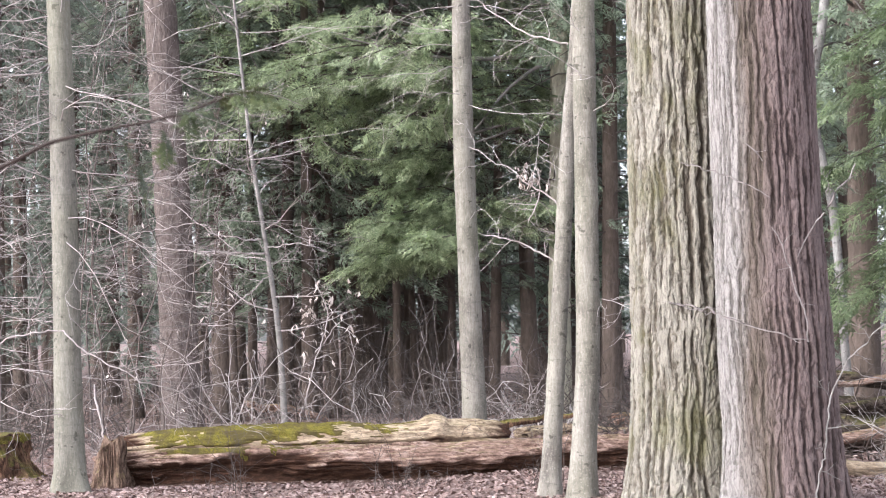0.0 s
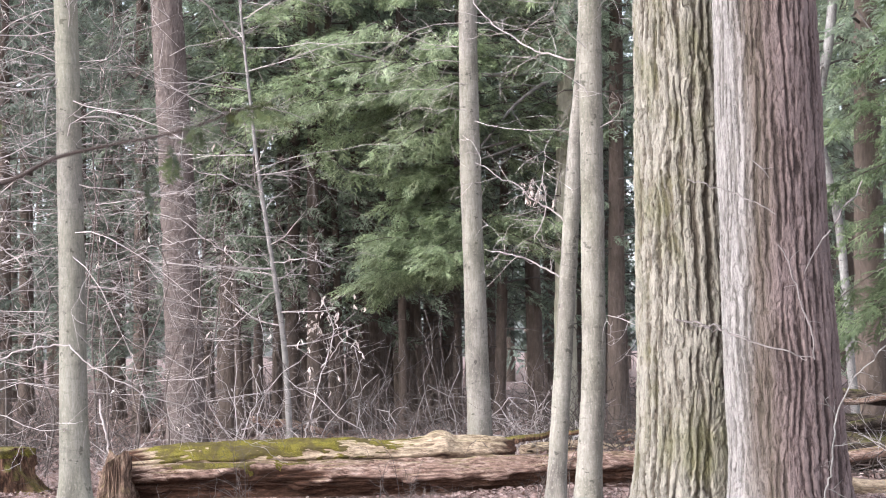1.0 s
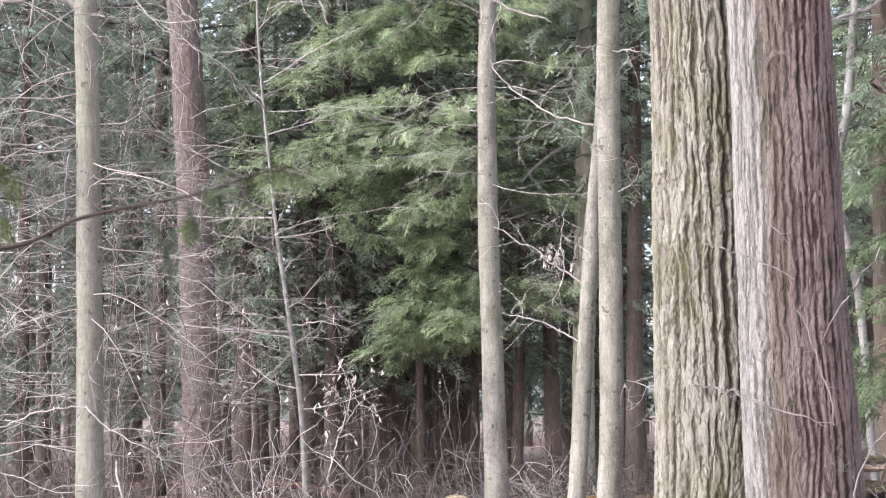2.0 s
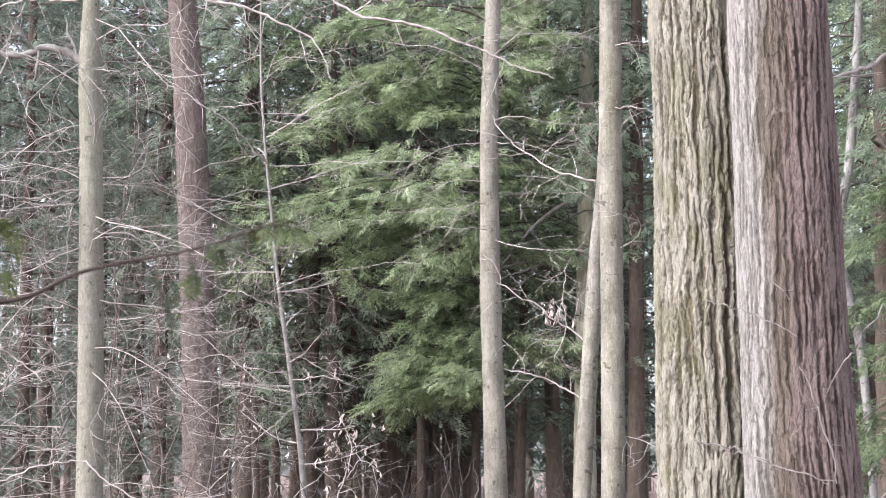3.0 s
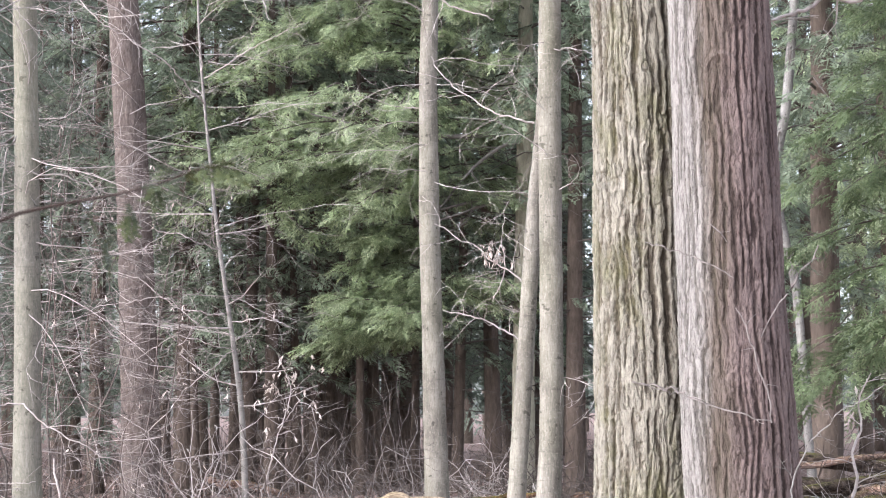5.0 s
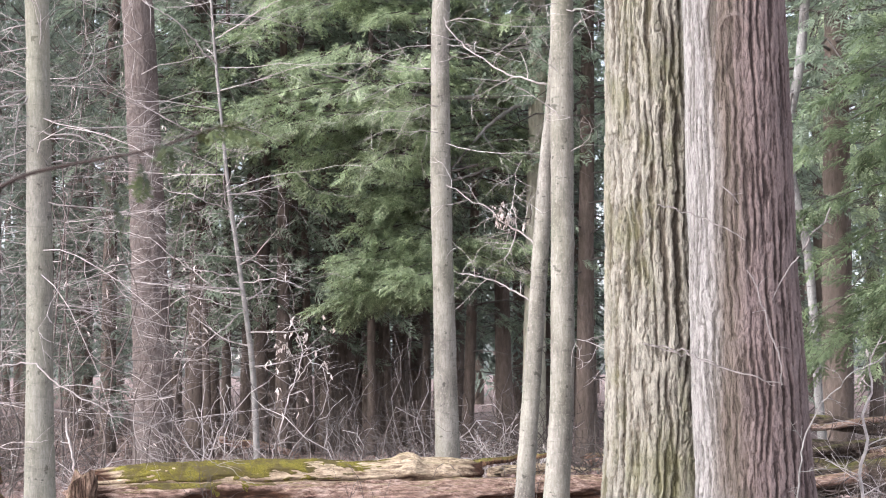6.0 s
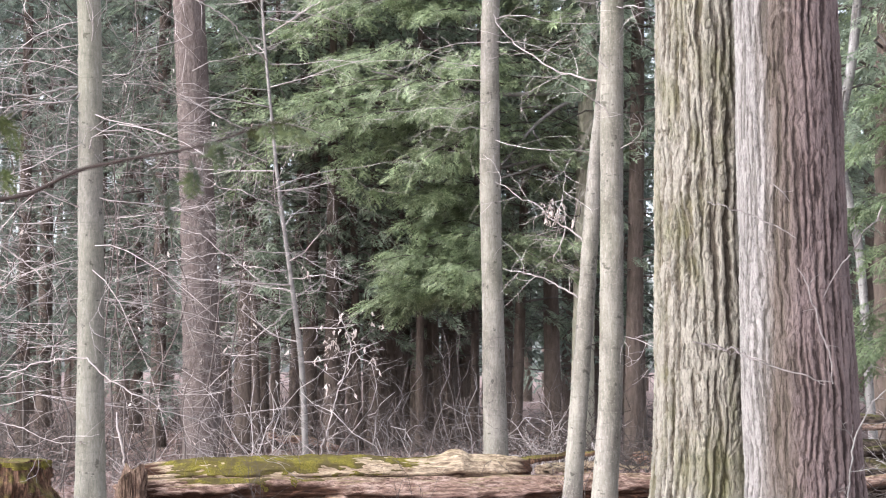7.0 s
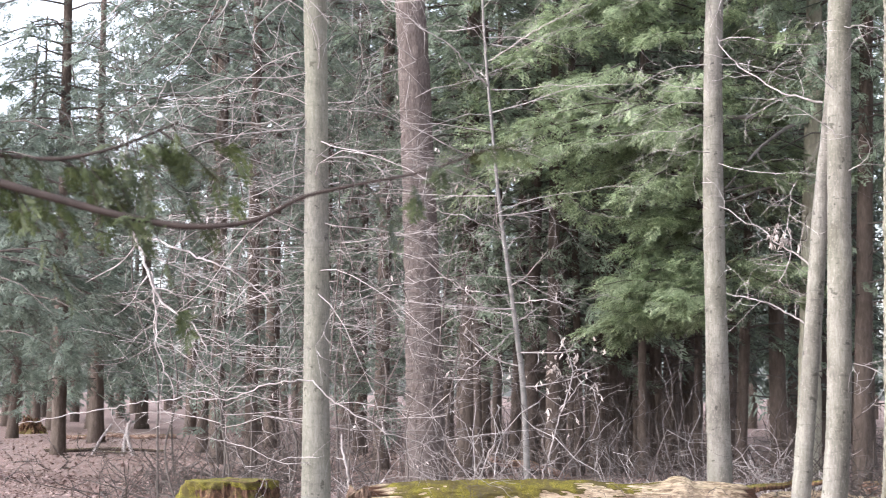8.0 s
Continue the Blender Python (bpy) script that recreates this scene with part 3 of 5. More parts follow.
# ---- conifers ----
def hemlock(x, y, height, radius, label, seed, crown_from, reach, limbs, per_limb, level, leaf, bark=None, lean=(0, 0), group="", size=1.0, droop=0.35, facing_way=None, dead=0, low=()):
    """A hemlock: tapered trunk, drooping limbs, flat feathery sprays."""
    rng = rs(seed)
    base = gz(x, y)
    tree = thing("hemlock_tree", label, "tree", (x, y, base), group)
    pts = [(x + lean[0] * u, y + lean[1] * u, base - 0.15 + height * u, radius * (1 - 0.86 * u) + 0.01) for u in (0, 0.12, 0.3, 0.6, 1.0)]

    def relief(T, S, line):
        u, z, r = T / (2 * np.pi), line[:, 2][:, None] + 0 * T, line[:, 3][:, None]
        return 0.09 * r * (1 - np.abs(grad_noise(u * 12, z * 2, 12, seed)) * 3) + 0.35 * r * np.exp(-np.clip(z - base, 0, 9) / 0.3) * (0.6 + 0.4 * np.cos(5 * T))
    v, f, c = stem(pts, 0.2 if y < 32 else 0.4 if y < 41 else 0.8, 22 if y < 32 else 14 if y < 41 else 10, relief)
    part("trunk", quads("trunk", v, f), bark or HEMLOCK_BARK, tree)
    wood, spots, ways = [], [], []
    limbs += len(low)
    for i in range(limbs):
        u = (i + rng.rand()) / limbs
        knee = min(height * 0.85, 3.0 + 0.3 * y)
        z0 = crown_from + (knee - crown_from) * u / 0.82 if u < 0.82 else knee + (height * 0.97 - knee) * (u - 0.82) / 0.18
        a = i * 2.4 + rng.uniform(-0.5, 0.5)
        if facing_way is not None:
            a = facing_way + rng.normal(0, 1.0)
        elif np.sin(a) > 0.2 and rng.rand() < 0.5:
            a = -a
        length = reach * (1 - z0 / height) ** 0.6 * rng.uniform(0.65, 1.15) + 0.4
        if i < len(low):
            z0, a, length, *bend = low[i]
        else:
            bend = ()
        sag = bend[0] if bend else droop
        s = np.linspace(0, 1, 7)
        out = np.array([np.cos(a), np.sin(a), 0])
        q = z0 / height
        line = np.array([x + lean[0] * q, y + lean[1] * q, z0]) + out * (length * s)[:, None] + np.array([0, 0, 1.0]) * (length * (0.22 * s - (0.22 + sag) * s ** 2.0))[:, None]
        line += np.cumsum(rng.normal(0, 0.02 * length, line.shape), 0)
        wood.append((line, np.linspace(0.007 + 0.007 * length, 0.004, 7)))
        k = max(14 if i < len(low) else 4, int(per_limb * min(1.2, length / reach + 0.12)))
        w = 0.08 + 0.92 * rng.rand(k) ** 0.6
        p = np.stack([np.interp(w, s, line[:, j]) for j in range(3)], 1)
        side = np.cross(out, (0, 0, 1.0))
        sg = rng.choice([-1, 1], k)[:, None] * rng.uniform(0.2, 1.3, k)[:, None]
        way = out + side * sg + np.array([0, 0, -1.0]) * rng.uniform(0.0, 0.95, k)[:, None] + rng.normal(0, 0.32, p.shape)
        p = p + side * sg * (0.26 * length * (1.1 - w[:, None]) * rng.rand(k)[:, None]) + rng.normal(0, 1, p.shape) * (0.09, 0.09, 0.045)
        kept = k if i < len(low) else k // 2 if z0 > knee else int(0.7 * k) if np.sin(a) > 0.45 and y > 32 else k
        spots.append(p[:kept])
        ways.append(way[:kept])
    for i in range(dead):
        z0 = rng.uniform(1.5, crown_from + 1.5)
        a = rng.uniform(0, 6.28)
        twig(rng, (x + lean[0] * z0 / height, y + lean[1] * z0 / height, z0), (np.cos(a), np.sin(a), rng.uniform(-0.1, 0.35)), rng.uniform(0.6, 1.9), 0.016, 1, wood, 0, 0, 0.12, 3)
    if y < 41:
        for piece in wood[:limbs]:
            part("limb", quads("limb", *tubes([piece], 5)), TWIG_DARK, tree)
        wood = wood[limbs:]
    if wood:
        part("dead_wood" if y < 41 else "wood", quads("limbs", *tubes(wood, 3)), TWIG_DARK, tree, kind="stuff")
    spots, ways = np.vstack(spots), np.vstack(ways)
    part("crown", blades("crown", place_sprays(rng, level, spots, ways, rng.uniform(0.6, 1.25, len(spots)) * size)), leaf, tree, kind="stuff")
    return tree


DARK = "tall hemlock with dark scaly trunk and drooping green sprays"
# the leafy hemlock in the middle, and the one beside the oaks
tiers = [(2.75, 3.75, 20, (-3.0, -1.75), (1.2, 2.5), 0.06), (4.4, 4.8, 6, (-2.7, -2.1), (1.3, 2.0), 0.0), (5.3, 6.9, 26, (-2.95, -1.6), (1.8, 4.1), 0.1), (7.6, 10.6, 30, (-3.0, -1.0), (1.6, 3.4), 0.06), (5.6, 9.0, 10, (-1.2, 0.2), (1.0, 2.0), 0.2), (3.7, 4.9, 11, (-2.9, -1.6), (0.9, 1.9), 0.1), (3.6, 7.6, 12, (-1.0, 0.3), (1.2, 2.7), 0.15)]
rng = rs(30)
boughs = [(rng.uniform(z0, z1), rng.uniform(*turn), rng.uniform(*run), sag) for z0, z1, n, turn, run, sag in tiers for _ in range(n)]
hemlock(0.5, 30.6, 12.5, 0.15, "young hemlock with bright feathery boughs reaching to head height", 31, 9.2, 2.6, 26, 46, "near", NEEDLE_LIT, droop=0.3, low=boughs, size=0.88)
hemlock(-2.6, 32.5, 12, 0.14, "slim hemlock with light green drooping boughs", 33, 5.2, 3.0, 34, 34, "middle", NEEDLE_LIT, droop=0.3, facing_way=-1.6)
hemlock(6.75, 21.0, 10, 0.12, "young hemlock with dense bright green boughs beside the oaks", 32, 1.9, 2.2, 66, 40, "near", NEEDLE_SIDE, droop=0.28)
# named trunks behind
for k, (x, y, h, r, cf, reach, n, per, leaf) in enumerate([
        (-1.72, 36, 15, 0.4, 4.5, 3.6, 46, 17, NEEDLE_MID), (-1.05, 38, 15, 0.24, 5, 3.2, 40, 17, NEEDLE_MID), (-0.42, 40, 16, 0.24, 5, 3.2, 40, 17, NEEDLE_MID),
        (-4.32, 33, 18, 0.18, 5.0, 3.0, 44, 17, NEEDLE_MID), (-3.33, 42, 19, 0.18, 3.6, 3.4, 46, 17, NEEDLE_MID), (0.2, 45, 16, 0.13, 3.6, 3.0, 44, 17, NEEDLE_MID),
        (1.0, 44, 16, 0.14, 4, 3.0, 44, 17, NEEDLE_MID), (4.1, 40, 16, 0.1, 3, 3.2, 46, 17, NEEDLE_MID), (2.9, 30, 14, 0.16, 5.5, 2.6, 40, 17, NEEDLE_MID),
        (1.72, 34, 14, 0.17, 4.2, 2.8, 40, 17, NEEDLE_MID), (6.15, 25, 13, 0.25, 5.0, 2.8, 40, 17, NEEDLE_MID), (-15.3, 39.9, 15, 0.22, 2.2, 4.6, 66, 17, NEEDLE_MID),
        (-17.5, 48.7, 13, 0.3, 2.4, 4.6, 62, 17, NEEDLE_MID), (-12.6, 44, 18, 0.2, 2.0, 4.4, 60, 17, NEEDLE_MID), (-23.5, 52, 12, 0.22, 2.2, 4.8, 60, 17, NEEDLE_MID), (-9.0, 41, 19, 0.18, 2.4, 4.0, 54, 17, NEEDLE_MID), (-10.2, 36, 19, 0.2, 3.2, 4.0, 52, 17, NEEDLE_MID), (-8.0, 30.5, 15.5, 0.14, 3.0, 3.2, 52, 17, NEEDLE_MID),
        (-6.4, 35, 19, 0.2, 2.8, 3.8, 52, 17, NEEDLE_MID), (9.0, 31, 13, 0.22, 2.0, 3.6, 48, 17, NEEDLE_LIT), (6.9, 34, 14, 0.15, 1.8, 3.2, 48, 17, NEEDLE_MID), (-4.6, 38, 19, 0.16, 2.6, 3.4, 46, 17, NEEDLE_MID), (-2.3, 39.5, 14, 0.12, 3.2, 3.2, 46, 17, NEEDLE_MID), (2.6, 37.5, 14, 0.12, 3.0, 2.8, 44, 17, NEEDLE_MID), (-21.5, 52, 13, 0.22, 4.0, 4.4, 46, 17, NEEDLE_MID), (-12.6, 43, 18, 0.18, 3.6, 4.0, 46, 17, NEEDLE_MID), (-8.2, 42, 20, 0.2, 5.0, 4.2, 50, 17, NEEDLE_MID), (-11.2, 49, 21, 0.2, 5.5, 4.4, 50, 17, NEEDLE_MID), (-5.9, 46, 20, 0.18, 5.0, 4.0, 46, 17, NEEDLE_MID), (9.4, 42, 15, 0.15, 2.0, 3.2, 46, 17, NEEDLE_MID)]):
    if x < -6:
        cf, n, per = min(cf, 2.1), int(n * 0.85), 18
    else:
        cf, n, per = min(cf, 3.8), int(n * 1.4), 19 if y < 36 else 15
    r_ = rs(900 + k)
    veil = [(z, -np.pi / 2 + r_.normal(0, 0.8), r_.uniform(0.9, 1.8) * (1 if x > -6 else 1.4)) for z in np.arange(cf - 0.2, min(cf + 8, 3 + 0.28 * y), 0.5 if x > -6 else 0.3)]
    # trees left of -6 m take the darker needle copy as painted shade
    hemlock(x, y, h * (1.45 if x > -16 else 1.0), r * (0.92 if x > -6 else 0.75), DARK, 50 + k, cf, reach, n, per, "middle", leaf if x > -6 else NEEDLE_SHADED, dead=8, group="hemlock stand", lean=(rs(k).uniform(-0.3, 0.5), 0), size=1.16 if y > 36 else 0.95, low=veil, droop=0.35 if x > -6 else 0.45)
# a hemlock whose long low limbs hang over the open floor
rng = rs(940)
hemlock(-12.7, 28, 16, 0.2, "hemlock with long low grey green limbs over open leaf litter", 941, 6.0, 3.4, 24, 24, "middle", NEEDLE_SHADED, dead=6, droop=0.2,
        low=[(rng.uniform(2.3, 6.5), rng.uniform(-1.3, 1.1) + (0 if k % 3 else 2.6), rng.uniform(2.4, 4.8)) for k in range(34)])
# slim shaded trunks close together behind the brush
rng = rs(950)
for k in range(24):
    y = rng.uniform(32.5, 40)
    x = y * (-0.135 + 0.165 * (k + rng.uniform(0.1, 0.9)) / 24)
    hemlock(x, y, rng.uniform(11, 17), rng.uniform(0.07, 0.15), "slim shaded hemlock with dark trunk and dead lower limbs", 960 + k, rng.uniform(2.4, 3.2), 2.0, 24, 14, "middle", NEEDLE_MID, dead=10, group="slim shaded hemlocks", lean=(rng.uniform(-0.6, 0.6), 0))
# the dead-limbed trunk behind the beech pair
lichened = hemlock(2.0, 30, 18, 0.2, "lichened hemlock trunk with long bare dead limbs", 80, 7.5, 2.4, 34, 24, "middle", NEEDLE_MID, LICHEN_BARK, (0.35, 0), dead=14)

# deeper rows of the stand
rng = rs(90)
count = 0
while count < 23:
    y = rng.uniform(43, 72)
    x = rng.uniform(-0.46 * y, 0.31 * y)
    if x < -0.27 * y and y < 62:
        continue
    if 0.015 * y < x < 0.055 * y:
        x += 0.045 * y
    hemlock(x, y, rng.uniform(22, 30), rng.uniform(0.12, 0.26), DARK, 100 + count, rng.uniform(2.2, 4.5), rng.uniform(3.0, 4.4), 58, 17, "far", NEEDLE_SHADED, group="hemlock stand", size=1.15)
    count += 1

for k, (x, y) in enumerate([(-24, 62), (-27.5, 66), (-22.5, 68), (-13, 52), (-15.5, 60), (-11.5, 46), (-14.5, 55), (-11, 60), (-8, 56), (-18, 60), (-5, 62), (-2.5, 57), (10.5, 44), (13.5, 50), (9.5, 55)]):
    hemlock(x, y, 12 if k < 3 else 27, 0.25 if k < 3 else 0.2, DARK, 170 + k, 2.6 if k < 3 else 9, 4.6, 58, 17, "far", NEEDLE_SHADED, group="hemlock stand", size=1.2)

# far woods that close the view
rng = rs(200)
wood, spots, ways = [], [], []
for i in range(150):
    y = rng.uniform(74, 150)
    x = rng.uniform(-0.62 * y, 0.45 * y)
    h = rng.uniform(19, 30) * (0.68 if x < -0.33 * y else 1)
    wood.append((np.array([[x, y, -0.2], [x, y, h / 2], [x, y, h]]), np.array([0.25, 0.17, 0.03])))
    k = 70
    z = rng.uniform(0.06, 1, k) ** 0.9 * h
    a = rng.uniform(0, 6.28, k)
    rr = (1 - z / h) ** 0.6 * 4.2 * rng.rand(k) ** 0.5
    spots.append(np.stack([x + rr * np.cos(a), y + rr * np.sin(a), z], 1))
    ways.append(np.stack([np.cos(a), np.sin(a), rng.uniform(-0.8, 0, k)], 1))
spots = np.vstack(spots)
far = thing("far_woods", "dim distant hemlock woods closing the view", "woods", kind="stuff")
v, f = tubes(wood, 6)
part("trunks", quads("trunks", v, f), HEMLOCK_BARK, far, kind="stuff")
part("foliage", blades("foliage", place_sprays(rng, "far", spots, np.vstack(ways), rng.uniform(1.7, 3.0, len(spots)))), NEEDLE_SHADED, far, kind="stuff")


# ---- other trunks ----
def plain_tree(name, points, mat, label, seed, around=40, step=0.05, rough=0.1, limbs=5):
    def relief(T, S, line):
        u, z, r = T / (2 * np.pi), line[:, 2][:, None] + 0 * T, line[:, 3][:, None]
        h = rough * r * (0.6 - np.abs(grad_noise(u * 16, z * 3.0, 16, seed)) * 2.6) + 0.7 * rough * r * grad_noise(u * 40, z * 9, 40, seed + 1)
        return h + 0.4 * r * np.exp(-np.clip(z, 0, 9) / 0.3) * (0.6 + 0.4 * np.cos(5 * T))
    tree = thing(name, label, "tree", (points[0][0], points[0][1], 0))
    v, f, c = stem(points, step, around, relief)
    part("trunk", quads("trunk", v, f), mat, tree)
    if limbs:
        upper_limbs(rs(seed), np.array(points[-1][:3]), limbs, 3.0, 0.05, TWIG_PALE, tree)
    return tree


cherry = plain_tree("cherry_tree", [(-4.18, 27, -0.15, 0.3), (-4.2, 27, 0.6, 0.3), (-4.26, 27, 2.52, 0.285), (-4.38, 27, 5.24, 0.258), (-4.55, 27, 8.04, 0.236), (-4.66, 27, 9.28, 0.225), (-4.9, 27, 16, 0.12)],
           CHERRY, "reddish brown cherry trunk with flaky bark behind the twigs", 41, 48, 0.05, 0.1)
plain_tree("birch_tree", [(5.75, 24, -0.1, 0.07), (5.66, 24, 1.2, 0.06), (5.55, 24, 3.2, 0.062), (5.3, 24, 5.1, 0.068), (5.45, 24, 5.8, 0.07), (5.58, 24, 6.9, 0.066), (5.69, 24, 8.05, 0.06), (5.9, 24, 12, 0.03)],
           BIRCH, "crooked pale birch stem behind the oaks", 42, 20, 0.06, 0.05)


# ---- bare saplings and brush ----
def sapling(points, label, seed, branches, length, tilt=0.12, leaves=8, mat=TWIG_PALE, low=0.18, depth=2, toward=None, stem_mat=None):
    """A young bare beech: thin stem, level zigzag branches, a few withered leaves."""
    rng = rs(seed)
    tree = thing("beech_sapling", label, "sapling", tuple(points[0][:3]), "bare beech saplings")
    v, f, c = stem(points, 0.12, 8)
    part("stem", quads("stem", v, f), stem_mat or mat, tree)
    line, s = smooth_line(points, 0.05)
    tips, fine = [], []
    for i in range(branches):
        out = []
        u = low + (0.98 - low) * (i + rng.rand()) / branches
        q = line[int(u * (len(line) - 1))]
        a = i * 2.4 + rng.uniform(-0.6, 0.6) if toward is None else rng.choice([0.0, np.pi]) + rng.normal(0, 0.6)
        twig(rng, q[:3], (np.cos(a), np.sin(a), tilt + rng.normal(0, 0.16)), length * rng.uniform(0.55, 1.3) * (1.1 - 0.5 * u), max(0.0055, min(0.011, q[3] * 0.42)), depth, out, 0.1, 0.05, 0.1, 4, 0.62, tips, 0.58)
        part("branch", quads("branch", *tubes(out[:1], 4)), mat, tree)
        fine += out[1:]
    part("brushwood", quads("brushwood", *tubes(fine)), mat, tree, "thin pale twigs", kind="stuff")
    if leaves:
        add_leaves(rng, tips, leaves, tree)
    return tree


def add_leaves(rng, tips, n, tree, size=0.07):
    pick = [tips[i] for i in rng.randint(0, len(tips), n)]
    v = []
    for p, d in pick:
        for _ in range(2):
            s = np.cross(d, rng.normal(0, 1, 3))
            s /= np.linalg.norm(s) + 1e-9
            w = np.array([0, 0, -1.0]) + rng.normal(0, 0.5, 3)
            l = size * rng.uniform(0.6, 1.25)
            wide = rng.uniform(0.12, 0.24)
            fold = np.cross(s, w) * 0.25 * l
            v += [p, p + w * l * 0.5 - s * l * wide + fold, p + w * l, p + w * l * 0.5 + s * l * wide + fold]
    v = np.array(v)
    part("withered_leaves", quads("withered_leaves", v, np.arange(len(v)).reshape(-1, 4), False), PALE_LEAF, tree, kind="stuff")


SAP = "bare young beech with pale level twigs and few withered leaves"
kinked = sapling([(-2.36, 25, -0.05, 0.05), (-2.47, 25, 1.92, 0.042), (-2.56, 25, 2.59, 0.037), (-2.68, 25, 3.43, 0.033), (-2.79, 25, 4.18, 0.03), (-2.91, 25, 5.28, 0.024), (-3.1, 25, 7.56, 0.018), (-3.11, 25, 8.9, 0.011)],
        "bare young beech with a kinked pale stem", 300, 22, 1.7, 0.2, 12, stem_mat=BRANCH_GREY)
for k, (x, y, h, n, l) in enumerate([(-3.75, 22.1, 3.6, 12, 1.5), (-5.6, 20.5, 4.6, 17, 1.6), (-6.9, 22.5, 5.4, 20, 1.8), (-4.6, 22.8, 5.4, 22, 1.9), (-3.5, 23.5, 5.0, 20, 1.7), (-5.2, 25.0, 6.6, 20, 2.0), (-4.1, 21.6, 4.6, 18, 1.7),
                                     (-6.3, 24.0, 5.6, 16, 1.8), (-1.9, 22.9, 2.2, 14, 1.0), (-6.2, 28.2, 8.5, 22, 2.2), (-4.75, 21.9, 6.2, 16, 1.8), (-9.6, 31, 8.0, 18, 2.2), (-7.6, 27, 7.6, 18, 2.2),
                                     (-6.0, 21.3, 6.0, 24, 1.9), (-7.6, 23.8, 6.8, 24, 2.1), (-3.9, 24.2, 5.4, 22, 1.9), (-5.6, 23.4, 5.8, 22, 1.9), (-4.9, 26.2, 6.6, 22, 2.0)]):
    r = rs(310 + k)
    lean = r.uniform(-0.9, 0.9)
    bent = r.normal(0, 0.11, 8)
    sapling([(x + lean * (i / 7) ** 1.6 + bent[i] * (i > 0), y, h * i / 7 - 0.05 * (i == 0), 0.003 + (0.003 + 0.0018 * h) * (1 - i / 7)) for i in range(8)], SAP, 320 + k, int(n * 0.74), l, 0.12, 9, (TWIG_ROSE, TWIG_PALE, TWIG_BROWN)[k % 3], stem_mat=TWIG_DARK if x < -5 else TWIG_BROWN, low=0.45 if x < -6.5 else 0.2)


def thicket(name, label, seed, n, xs, ys, tall, mat, radius=0.006, lean=0.35):
    rng = rs(seed)
    out = []
    for i in range(n):
        x, y = rng.uniform(*xs), rng.uniform(*ys)
        for j in range(rng.randint(2, 5)):
            a = rng.uniform(0, 6.28)
            twig(rng, (x + rng.normal(0, 0.12), y + rng.normal(0, 0.12), gz(x, y) - 0.03), (np.cos(a) * lean, np.sin(a) * lean, 1), tall * rng.uniform(0.35, 1.2), radius * rng.uniform(0.7, 1.4), 1, out, 0, -0.3 * rng.rand(), 0.42 if lean > 0.3 else 0.2, 4, 0.8)
    single(name, quads(name, *tubes(out)), mat, label, "brush", kind="stuff")


thicket("brush", "dense tangle of bare pale twigs behind the logs", 400, 20, (-7.4, -0.3), (22.4, 27), 2.0, TWIG_ROSE, 0.0075, 0.6)
thicket("brush", "pale bare twigs standing close behind the barkless log", 409, 9, (-3.2, -0.4), (22.6, 24.2), 2.0, TWIG_PALE, 0.0085, 0.7)
thicket("brush", "low pale dry grass and stems behind the mossy log", 412, 34, (-4.6, -2.0), (21.7, 23.6), 0.5, TWIG_PALE, 0.0042, 0.5)
thicket("brush", "pale brown crooked stems in front of the dark trunks", 410, 13, (-1.5, 0.5), (25, 29), 2.5, TWIG_ROSE, 0.0095, 0.55)
thicket("brush", "low dark tangled brush behind the stump", 417, 40, (-8.8, -5), (23, 27.5), 1.6, TWIG_DARK, 0.009, 0.6)
thicket("brush", "pale upright crooked stems behind the mossy log", 418, 12, (-4.7, -2.4), (21.8, 24), 1.5, TWIG_PALE, 0.0065, 0.34)
thicket("brush", "thin bare stems between the beeches", 411, 7, (0.8, 1.7), (25, 29), 2.2, TWIG_BROWN, 0.009, 0.5)
thicket("brush", "bare brown undergrowth twigs among the trunks", 401, 64, (-9, 2.5), (26, 37), 2.2, TWIG_BROWN, 0.011, 0.45)
thicket("brush", "low dead brown stems at the edge of the logs", 402, 64, (-7.0, 3), (19.8, 24), 0.7, TWIG_BROWN, 0.005, 0.6)
thicket("brush", "bare twigs and stems among the farther trees", 403, 80, (-11, 12), (38, 60), 2.2, TWIG_BROWN, 0.016, 0.4)
thicket("brush", "thin dry stems sprouting along the front of the log", 404, 22, (-3, 3), (17.4, 18.4), 0.4, TWIG_BROWN, 0.0035)


thicket("brush", "thin upright dry stems in front of the logs", 416, 8, (-2.6, 2.6), (17.6, 18.3), 0.75, TWIG_BROWN, 0.0045, 0.12)


# ---- logs and stumps ----
def log_thing(name, points, relief, mat, label, around=60, step=0.045, category="log", ragged=0.0):
    ob = thing(name, label, category, tuple(points[0][:3]))
    v, f, c = stem(points, step, around, relief, ref=(0, 0, 1))
    if ragged:
        x0 = points[0][0]
        near = np.clip((x0 + 0.45 - v[:, 0]) / 0.45, 0, 1)
        a = np.arctan2(v[:, 2] - points[0][2], v[:, 1] - points[0][1])
        v[:, 0] += near * ragged * (grad_noise(a * 1.6 + 20, 0 * a + 3.3) + 0.6 * grad_noise(a * 5 + 40, 0 * a + 7.7) - 0.15)
    part("log_body", quads("log_body", v, f, True, c), mat, ob)
    return ob


